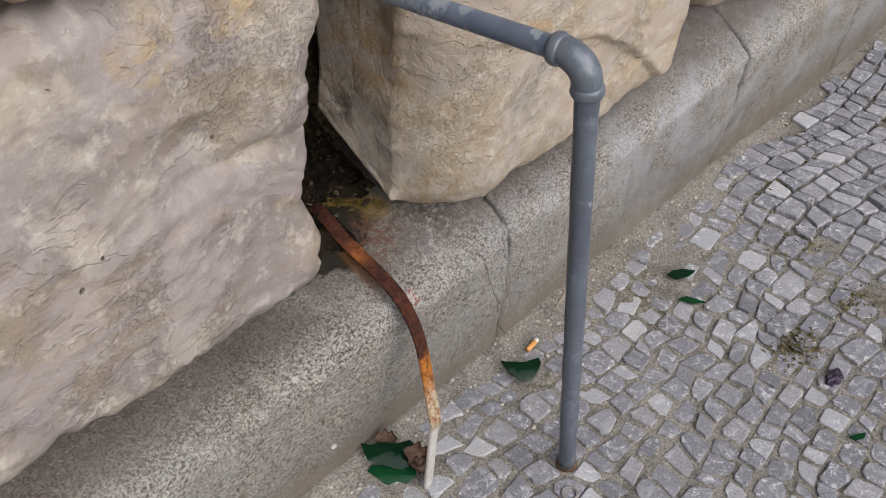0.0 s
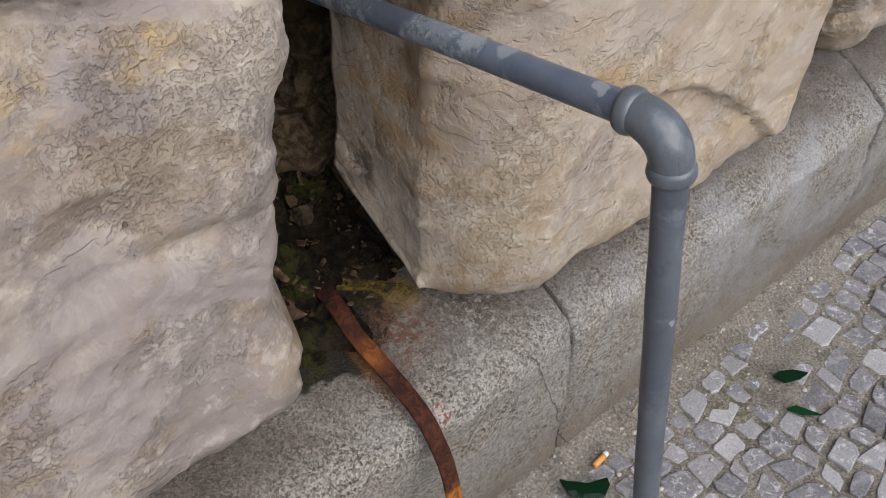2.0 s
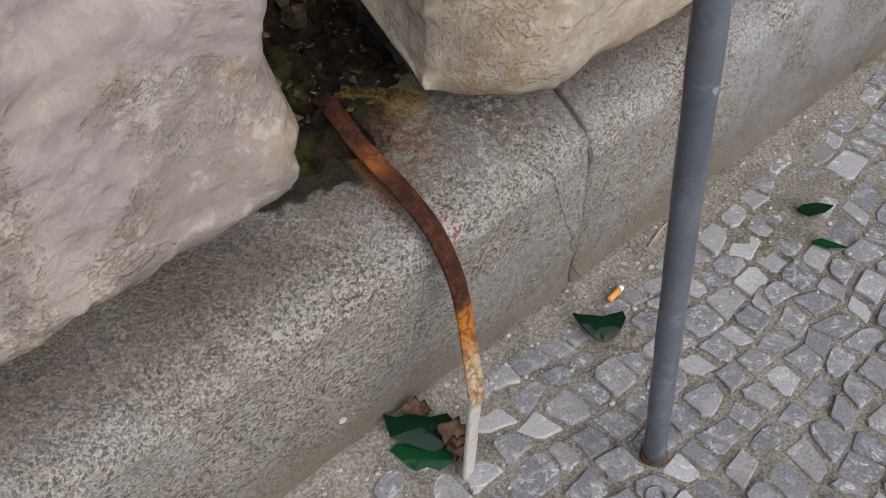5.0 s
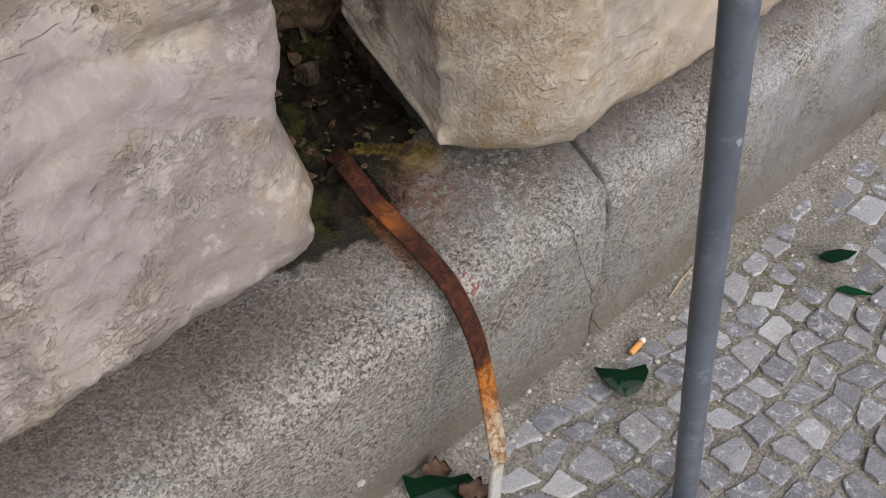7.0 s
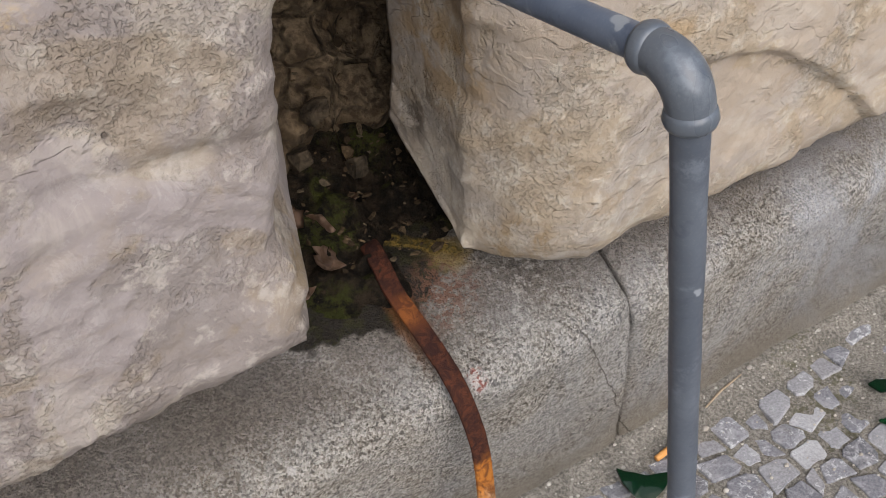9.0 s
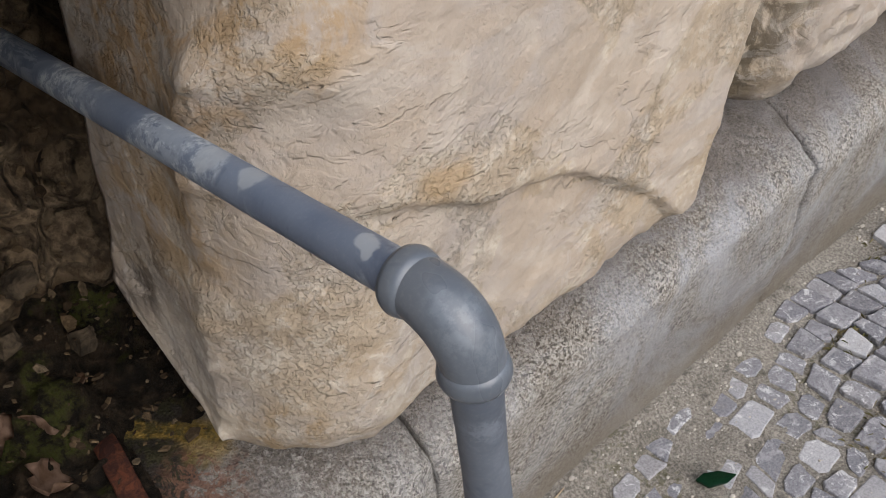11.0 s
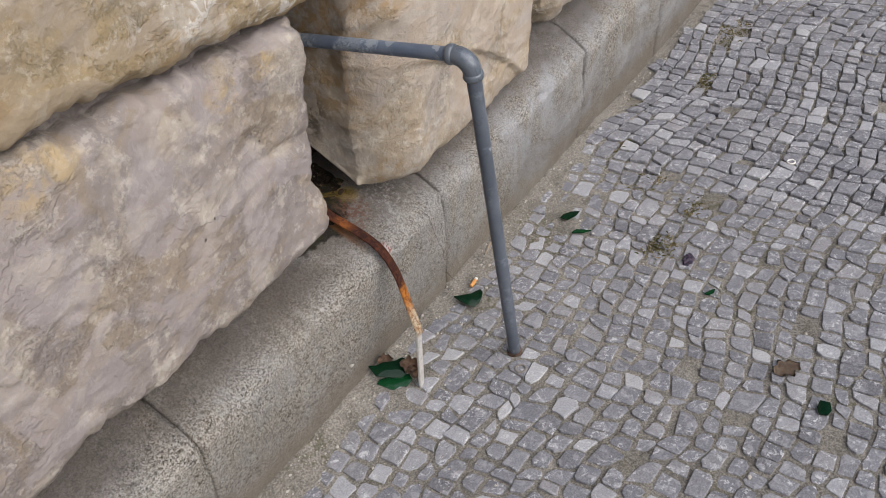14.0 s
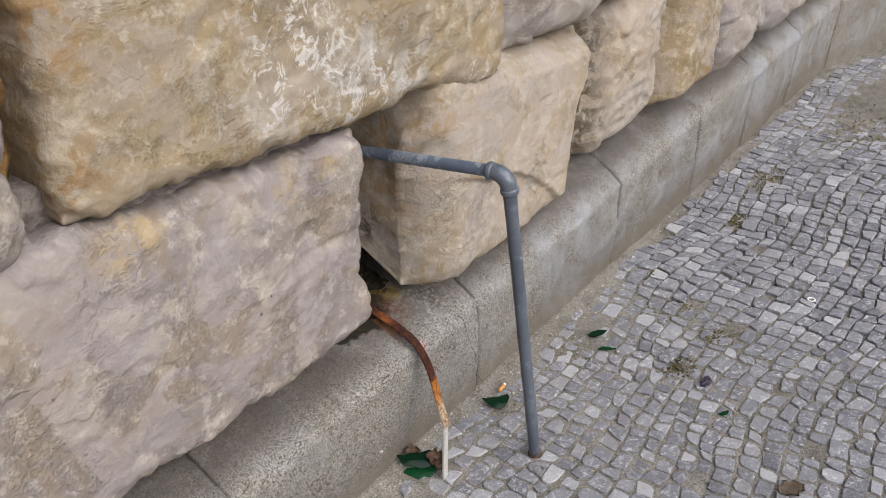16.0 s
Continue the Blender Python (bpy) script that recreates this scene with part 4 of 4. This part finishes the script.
shard("glass_shard", "green bottle shard flat under the larger one", [(-0.036, 0.004), (-0.03, 0.012), (0.0, 0.014), (0.030, 0.012), (0.034, -0.002), (0.020, -0.014), (0.006, -0.011), (-0.008, -0.017), (-0.022, -0.006)], 0.042,
      (-0.268, -0.019, gz(-0.268, -0.019) + 0.009), (22, 0, -48), M_GLASS_BRIGHT)


def cigarette():
    ob = thing("cigarette_butt", "orange cork-tipped cigarette butt on sand by the plinth", "cigarette butt")
    x, y = 0.060, -0.006
    a = Vector((x - 0.013, y - 0.001, gz(x, y) + 0.005))
    b = Vector((x + 0.015, y + 0.002, gz(x, y) + 0.006))
    part("filter", tube([a, a.lerp(b, 0.03), a.lerp(b, 0.4), a.lerp(b, 0.78)], [0.0036, 0.0040, 0.0041, 0.0040], 16), M_FILTER, ob, "orange cork-pattern filter")
    part("paper", tube([a.lerp(b, 0.775), a.lerp(b, 0.9), b], [0.0041, 0.0040, 0.0034], 16), M_PAPER, ob, "white paper stub")


cigarette()


def dead_leaf(place, turn, size, seed, material=None, lift=1.0):
    """A dry curled leaf."""
    bm = bmesh.new()
    n, m = 14, 6
    rows = []
    for i in range(n + 1):
        t = i / n
        half = size * 0.34 * math.sin(math.pi * min(1, t * 1.05)) ** 0.7 * (1 + 0.3 * math.sin(t * 19 + seed)) + 0.0005
        row = []
        for j in range(m + 1):
            s = 2 * j / m - 1
            z = 0.16 * size * (s * s) + 0.10 * size * math.sin(t * 5 + seed + s) + 0.05 * size * noise.noise(Vector((t * 5, s * 3, seed)))
            row.append(bm.verts.new(((t - 0.5) * size, s * half, z)))
        rows.append(row)
    for a, b in zip(rows, rows[1:]):
        for j in range(m):
            bm.faces.new((a[j], b[j], b[j + 1], a[j + 1]))
    bmesh.ops.solidify(bm, geom=bm.faces[:], thickness=0.0006)
    me = bpy.data.meshes.new("dead_leaf")
    bm.to_mesh(me)
    bm.free()
    me.materials.append(material or M_LEAF_DEAD)
    me.polygons.foreach_set("use_smooth", [True] * len(me.polygons))
    for v in me.vertices:
        v.co.z *= lift
    ob = new("dead_leaf", me)
    ob.matrix_world = pose(*place, *turn)
    return ob


for place, turn, size, seed in (((-0.228, -0.030, 0.034), (50, 20, -60), 0.044, 1), ((-0.236, -0.040, 0.022), (40, 30, -20), 0.036, 2), ((-0.240, 0.022, 0.034), (35, 10, -40), 0.034, 6)):
    tagged(dead_leaf(place, turn, size, seed), "dry brown curled leaf caught behind the strap", "leaf", "dead leaves")
for place, turn, size, seed in (((-0.270, 0.145, 0.385), (30, 20, 70), 0.045, 3), ((-0.250, 0.200, 0.385), (50, -20, 130), 0.04, 4), ((-0.29, 0.20, 0.41), (70, 0, 20), 0.05, 5), ((-0.21, 0.225, 0.38), (15, 10, 160), 0.035, 8), ((-0.31, 0.12, 0.38), (10, 30, 100), 0.035, 9)):
    tagged(dead_leaf(place, turn, size, seed), "damp brown leaf in the mossy hole of the wall", "leaf", "dead leaves")


# ---- small finds on the paving ----
def lump(bm, place, size, rng, squash=0.6):
    """A small angular stone added to a bmesh."""
    made = bmesh.ops.create_icosphere(bm, subdivisions=1, radius=1.0)["verts"]
    turn = Euler((rng.uniform(0, 6), rng.uniform(0, 6), rng.uniform(0, 6))).to_matrix()
    for v in made:
        q = turn @ v.co
        q = q * (1 + rng.uniform(-0.22, 0.22))
        v.co = Vector((q.x * size, q.y * size * 0.8, q.z * size * squash)) + Vector(place)


def loose(name, bm, material, label, category, soft=False, kind="", group=""):
    me = bpy.data.meshes.new(name)
    bm.to_mesh(me)
    bm.free()
    me.materials.append(material)
    if soft:
        me.polygons.foreach_set("use_smooth", [True] * len(me.polygons))
    return tagged(new(name, me), label, category, group, kind)


def circlet(x, y, z, radius, wire):
    """A closed ring lying flat."""
    bm = bmesh.new()
    rows = []
    for k in range(24):
        a = 2 * math.pi * k / 24
        rows.append([bm.verts.new((x + (radius + wire * math.cos(b)) * math.cos(a), y + (radius + wire * math.cos(b)) * math.sin(a), z + wire * math.sin(b)))
                     for b in (2 * math.pi * n / 8 for n in range(8))])
    for k in range(24):
        a, b = rows[k], rows[(k + 1) % 24]
        for n in range(8):
            bm.faces.new((a[n], b[n], b[(n + 1) % 8], a[(n + 1) % 8]))
    return bm


loose("metal_ring", circlet(-0.117, -0.217, 0.003, 0.0105, 0.0022), M_STEEL, "dull grey metal ring sunk in the paving", "ring", True)
loose("white_ring", circlet(0.787, -0.475, 0.003, 0.009, 0.0022), M_PAPER, "small white plastic ring on the cobbles", "ring", True)


def wrapper():
    bm = bmesh.new()
    rng = random.Random(5)
    made = bmesh.ops.create_icosphere(bm, subdivisions=3, radius=1.0)["verts"]
    for v in made:
        q = v.co * (1 + 0.55 * noise.noise(v.co * 2.3))
        v.co = Vector((q.x * 0.017, q.y * 0.011, q.z * 0.007)) + Vector((0.331, -0.391, 0.007))
    loose("crumpled_wrapper", bm, M_FOIL, "crumpled dark violet wrapper on the cobbles", "wrapper")


wrapper()
tagged(dead_leaf((0.103, -0.676, 0.004), (0, 0, -35), 0.060, 12, M_BARK, 0.25), "flat brown leaf on the cobbles", "leaf", "dead leaves")
twig_pts = [Vector((0.150, 0.016, 0.020)), Vector((0.185, 0.026, 0.019)), Vector((0.225, 0.030, 0.022))]
loose("twig", tube(twig_pts, [0.0012, 0.0018, 0.0009], 8), M_TWIG, "thin dry twig at the foot of the plinth", "twig", True)


def flake():
    bm = bmesh.new()
    lump(bm, (-0.332, 0.026, 0.100), 0.006, random.Random(3), 0.5)
    loose("lime_flake", bm, M_PEBBLE, "pale lime flake stuck on the plinth face", "flake")


flake()


def grit():
    """Loose crumbs of mortar and stone, thickest at the foot of the plinth."""
    rng = random.Random(21)
    bm_v, bm_f = [], []
    base = bmesh.new()
    bmesh.ops.create_icosphere(base, subdivisions=1, radius=1.0)
    bv = [v.co.copy() for v in base.verts]
    bf = [[v.index for v in f.verts] for f in base.faces]
    base.free()
    for n in range(2600):
        x = rng.uniform(-0.75, 1.7)
        y = float(bend(x)) + 0.035 - (rng.expovariate(14) if n < 1700 else rng.uniform(0, 0.75))
        size = min(0.0055, 0.0009 * math.exp(rng.gauss(0.25, 0.55)))
        turn = Euler((rng.uniform(0, 6), rng.uniform(0, 6), rng.uniform(0, 6))).to_matrix()
        z = gz(x, y) + (0.0022 if y < -0.07 else 0) + size * 0.35
        start = len(bm_v)
        for v in bv:
            q = turn @ (v * (1 + rng.uniform(-0.2, 0.2)))
            bm_v.append((x + q.x * size, y + q.y * size * 0.8, z + q.z * size * 0.6))
        bm_f += [[start + i for i in f] for f in bf]
    me = bpy.data.meshes.new("grit")
    me.from_pydata(bm_v, [], bm_f)
    me.materials.append(M_PEBBLE)
    tagged(new("grit", me), "pale crumbs of mortar and grit strewn over the paving", "grit", kind="stuff")


grit()


def tufts():
    """Short dry grass and moss in the open joints."""
    rng = random.Random(8)
    verts, faces = [], []
    spots = [(0.355, -0.314, 0.05, 260), (0.717, -0.081, 0.06, 240), (1.40, -0.112, 0.12, 380), (1.085, -0.150, 0.10, 320), (0.60, -0.20, 0.06, 120), (0.95, -0.05, 0.10, 160), (0.52, -0.33, 0.05, 80), (1.9, -0.25, 0.2, 200)]
    for sx, sy, spread, count in spots:
        for _ in range(count):
            x, y = rng.gauss(sx, spread * 0.5), rng.gauss(sy, spread * 0.3)
            if y > float(bend(x)) + 0.02:
                continue
            h, a, w = rng.uniform(0.004, 0.013), rng.uniform(0, 6.28), rng.uniform(0.0005, 0.0011)
            z = gz(x, y) - 0.001
            dx, dy = math.cos(a), math.sin(a)
            lean = rng.uniform(0.4, 1.6) * h
            n = len(verts)
            verts += [(x - dy * w, y + dx * w, z), (x + dy * w, y - dx * w, z), (x + dx * lean * 0.5, y + dy * lean * 0.5, z + h * 0.75), (x + dx * lean, y + dy * lean, z + h * 0.6)]
            faces += [(n, n + 1, n + 2), (n + 1, n + 3, n + 2)]
    me = bpy.data.meshes.new("dry_grass")
    me.from_pydata(verts, [], faces)
    me.materials.append(M_GRASS)
    tagged(new("dry_grass", me), "short dry grass and moss in the open joints", "grass", kind="stuff")


M_GRASS = plain_material("dry_grass_blade", (0.085, 0.085, 0.03), (0.24, 0.19, 0.10), 30, 0.9, 0.0)
tufts()


def hole_soil():
    """Damp black soil and moss heaped on the floor of the hole."""
    nu, nv = 60, 50
    u, v = np.meshgrid(np.linspace(0, 1, nu + 1), np.linspace(0, 1, nv + 1), indexing="ij")
    x = -0.355 + 0.235 * u
    front = 0.105 + 0.030 * fbm(x * 22, 0, 0, 7, 3) + 0.03 * smooth(-0.26, -0.14, x)
    y = front + (0.30 - front) * v
    z = 0.356 + 0.008 * smooth(0, 0.15, v) + 0.075 * v**1.6 + smooth(0.0, 0.2, v) * (0.010 * fbm(x * 38, y * 38, 0, 12, 4) - 0.010 * np.abs(fbm(x * 24, y * 24, 3, 15, 3)))
    m = nv + 1
    faces = [(i * m + j, (i + 1) * m + j, (i + 1) * m + j + 1, i * m + j + 1) for i in range(nu) for j in range(nv)]
    k = Mat("damp_black_soil", 0.85, 0.0, 0.1)
    n1, n2 = k.noise(55, 6, 0.75), k.noise(18, 4, 0.6)
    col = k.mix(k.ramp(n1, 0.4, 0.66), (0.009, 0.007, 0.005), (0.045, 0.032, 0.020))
    col = k.mix(k.math("MULTIPLY", k.ramp(n2, 0.5, 0.6), k.ramp(n1, 0.42, 0.56)), col, (0.045, 0.048, 0.012))
    k.colour(col)
    k.bumped((n1, 0.014), (k.noise(200, 4, 0.8), 0.005))
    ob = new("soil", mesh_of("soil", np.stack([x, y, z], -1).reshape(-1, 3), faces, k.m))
    tagged(ob, "damp black soil and moss heaped in the hole of the wall", "soil", kind="stuff")


hole_soil()


def rubble_stone(place, size, seed):
    """A broken stone: a ball cut flat by a dozen random planes."""
    rng = random.Random(int(seed * 10) + 3)
    bm = bmesh.new()
    made = bmesh.ops.create_icosphere(bm, subdivisions=4, radius=1.0)["verts"]
    cuts = [(Vector((rng.gauss(0, 1), rng.gauss(0, 1), rng.gauss(0, 1))).normalized(), rng.uniform(0.5, 0.82)) for _ in range(11)]
    for v in made:
        q = v.co.copy()
        for way, reach in cuts:
            over = q.dot(way) - reach
            if over > 0:
                q -= way * over
        q *= 1 + 0.10 * noise.noise(v.co * 4 + Vector((seed, 0, 0))) + 0.05 * noise.noise(v.co * 11)
        v.co = Vector((q.x * size, q.y * size * 0.8, q.z * size * 0.75)) + Vector(place)
    loose("rubble_stone", bm, M_RUBBLE, "chipped brown rubble stone in the hole of the wall", "stone", False, "", "rubble in the hole")


M_RUBBLE = plain_material("dirty_rubble", (0.020, 0.015, 0.010), (0.075, 0.056, 0.036), 60, 0.95, 0.006)
for n, (px, py, pz, size) in enumerate(((-0.302, 0.215, 0.398, 0.024), (-0.325, 0.155, 0.374, 0.016), (-0.180, 0.240, 0.408, 0.017), (-0.235, 0.262, 0.428, 0.022), (-0.285, 0.268, 0.468, 0.026), (-0.200, 0.275, 0.466, 0.020), (-0.238, 0.222, 0.392, 0.011))):
    rubble_stone((px, py, pz), size, n * 3.7)


def hole_litter():
    """Flat crumbs of bark, leaf and mortar strewn over the soil and the rubble behind it."""
    rng = random.Random(33)
    verts, faces = [], []
    for n in range(420):
        x, y = rng.uniform(-0.35, -0.13), rng.uniform(0.12, 0.30)
        v = (y - 0.12) / 0.18
        z = 0.366 + 0.075 * v**1.6 + rng.uniform(-0.003, 0.007)
        if n > 250:
            y, z = rng.uniform(0.235, 0.262), rng.uniform(0.40, 0.62)
            y += 0.42 * (z - 0.33)
            y -= 0.02
        size = 0.0017 * math.exp(rng.gauss(0.45, 0.5))
        m = pose(x, y, z, rng.gauss(25, 25), rng.gauss(0, 25), rng.uniform(0, 360))
        sides = rng.choice((4, 5, 6))
        ring = [(size * rng.uniform(0.6, 1.3) * math.cos(6.283 * k / sides), size * rng.uniform(0.5, 1.0) * math.sin(6.283 * k / sides)) for k in range(sides)]
        start, thick = len(verts), size * rng.uniform(0.1, 0.45)
        verts += [tuple(m @ Vector((a, c, 0))) for a, c in ring] + [tuple(m @ Vector((a * 0.85, c * 0.85, thick))) for a, c in ring]
        faces += [tuple(start + sides + k for k in range(sides)), tuple(start + k for k in range(sides))[::-1]]
        faces += [(start + k, start + (k + 1) % sides, start + sides + (k + 1) % sides, start + sides + k) for k in range(sides)]
    k = Mat("hole_crumbs", 0.9, 0.0, 0.1)
    r = k.island()
    col = k.mix(k.ramp(r, 0.0, 0.6), (0.03, 0.02, 0.012), (0.11, 0.075, 0.042))
    col = k.mix(k.ramp(r, 0.72, 0.98), col, (0.13, 0.10, 0.065))
    k.colour(k.mix(k.ramp(k.noise(220, 4, 0.7), 0.4, 0.6, 0.0, 0.5), col, (0.02, 0.015, 0.01)))
    k.bumped((k.noise(300, 3, 0.7), 0.002))
    me = bpy.data.meshes.new("crumbs")
    me.from_pydata(verts, [], faces)
    me.materials.append(k.m)
    tagged(new("crumbs", me), "brown crumbs of bark, leaf and mortar in the hole", "litter", kind="stuff")


hole_litter()


# ---- paving ----
pavement = thing("pavement", "grey mosaic cobbles laid in arcs with sandy joints", "pavement", kind="structure")


def bare(x, y):
    """1 where cobbles are missing or buried in dirt."""
    a = 0.92 * math.exp(-(((x - 0.42) / 0.20) ** 2 + ((y + 0.07) / 0.095) ** 2))
    b = math.exp(-(((x - 0.56) / 0.06) ** 2 + ((y + 0.27) / 0.05) ** 2))
    c = 0.9 * max(math.exp(-(((x - 1.40) / 0.14) ** 2 + ((y + 0.115) / 0.05) ** 2)), math.exp(-(((x - 1.09) / 0.09) ** 2 + ((y + 0.15) / 0.04) ** 2)))
    d = 1.7 * math.exp(-(((x - 2.20) / 0.50) ** 2 + ((y + 0.24) / 0.13) ** 2))
    foot = 1.3 * math.exp(-max(0, float(bend(x)) + 0.03 - y) / 0.04) * (1 if x < 0.62 else 0.5)
    e = 1.2 * math.exp(-(((x - 0.012) / 0.045) ** 2 + ((y + 0.05) / 0.03) ** 2))
    return max(a, b, c, d, e, foot) + 0.30 * noise.noise(Vector((x * 9, y * 9, 3)))


def arc_field(s, t):
    """Rows of stones laid in shallow arcs: s along a row, t from row to row."""
    x = s
    swing = math.cos(2 * math.pi * (s - 0.62 + 0.25 * t) / 0.95)
    y = -t + 0.022 * swing + 0.035 * noise.noise(Vector((s * 2.1, t * 2.1, 4)))
    x = s + 0.03 * noise.noise(Vector((s * 2.1, t * 2.1, 9)))
    return x, y


def cobble_outline(rng, corners, worn=0.15):
    """An uneven twelve-cornered outline inside four corners."""
    c = sum(corners, Vector((0, 0))) / 4
    out = []
    for k in range(4):
        p, before, after = corners[k], corners[k - 1], corners[(k + 1) % 4]
        cut = rng.uniform(0.03, 0.10) if rng.random() > worn else rng.uniform(0.14, 0.30)
        for q in (before, after):
            w = p.lerp(q, cut)
            out.append(c + (w - c) * rng.uniform(0.95, 1.02))
        w = p.lerp(after, rng.uniform(0.4, 0.6))
        out.append(c + (w - c) * rng.uniform(0.90, 1.03))
    return out, c


def cobble_mesh(name, outline, centre, tilt, material, dome):
    verts, faces = cobble_geometry(outline, centre, tilt, dome, 0)
    me = bpy.data.meshes.new(name)
    me.from_pydata(verts, [], faces)
    me.materials.append(material)
    return me


def cobble_geometry(outline, centre, tilt, dome, start):
    rings = ((1.0, -0.03), (1.0, -0.0040), (0.972, -0.0008), (0.90, 0.0))
    verts = []
    for f, z in rings:
        for p in outline:
            d = p - centre
            verts.append((d.x * f, d.y * f, z + tilt[0] * d.x * f + tilt[1] * d.y * f))
    verts.append((0, 0, dome))
    n = len(outline)
    faces = [(start + r * n + k, start + r * n + (k + 1) % n, start + (r + 1) * n + (k + 1) % n, start + (r + 1) * n + k) for r in range(3) for k in range(n)]
    faces += [(start + 3 * n + k, start + 3 * n + (k + 1) % n, start + 4 * n) for k in range(n)]
    return verts, faces


def lay_cobbles():
    rng = random.Random(11)
    near, rest_v, rest_f = 0, [], []
    row, t = 0, -0.15
    while t < 1.55:
        depth = rng.uniform(0.034, 0.047)
        s = -1.25 + rng.uniform(0, 0.04)
        while s < 3.5:
            length = rng.choice((rng.uniform(0.026, 0.040), rng.uniform(0.036, 0.050), rng.uniform(0.040, 0.060)))
            gap = rng.uniform(0.0008, 0.0036) + (rng.uniform(0.0, 0.0026) if s < 0.62 else rng.uniform(0.0, 0.0018))
            quad = []
            for ds, dt in ((0, 0), (length, 0), (length, depth), (0, depth)):
                x, y = arc_field(s + ds, t + dt)
                jx = 0.018 * noise.noise(Vector((x * 17, y * 17, 1)))
                jy = 0.018 * noise.noise(Vector((x * 17, y * 17, 7)))
                quad.append(Vector((x + jx + rng.uniform(-0.0035, 0.0035), y + jy + rng.uniform(-0.0035, 0.0035))))
            s += length
            c0 = sum(quad, Vector((0, 0))) / 4
            if c0.y > float(bend(c0.x)) + 0.015 or c0.y < -1.3:
                continue
            lost = bare(c0.x, c0.y)
            if lost > 1.05 or rng.random() < (0.22 if lost > 0.6 else 0.008):
                continue
            quad = [c0 + (p - c0) * (1 - gap / 0.024) for p in quad][::-1]
            outline, c = cobble_outline(rng, quad, 0.45 if c0.x < 0.62 else 0.15)
            bed, sunk = gz(c.x, c.y), float(smooth(0.3, 0.75, lost))
            z = 0.0010 + rng.uniform(-0.0018, 0.0022) + 0.0025 * smooth(0.55, 0.7, c.x) * smooth(1.4, 1.1, c.x) * smooth(-0.35, -0.15, c.y) + max(0.0, bed + 0.002) * 0.9
            z = (1 - sunk) * z + sunk * (bed + rng.uniform(-0.0004, 0.0016))
            tilt = tuple(rng.gauss(0, 0.022 * (1 - 0.7 * sunk)) for _ in range(2))
            dome = rng.uniform(-0.0003, 0.0005)
            if near < 300 and -0.35 < c.x < 0.62 and -0.52 < c.y:
                ob = under(new("cobble", cobble_mesh("cobble", outline, c, tilt, M_COBBLE, dome)), pavement)
                ob.location = (c.x, c.y, z)
                near += 1
            else:
                v, f = cobble_geometry(outline, c, tilt, dome, len(rest_v))
                rest_v += [(a + c.x, b + c.y, d + z) for a, b, d in v]
                rest_f += f
        t += depth
        row += 1
    me = bpy.data.meshes.new("cobbles")
    me.from_pydata(rest_v, [], rest_f)
    me.materials.append(M_COBBLE_REST)
    tagged(under(new("cobbles", me), pavement), "grey mosaic cobbles further off", kind="stuff")


lay_cobbles()
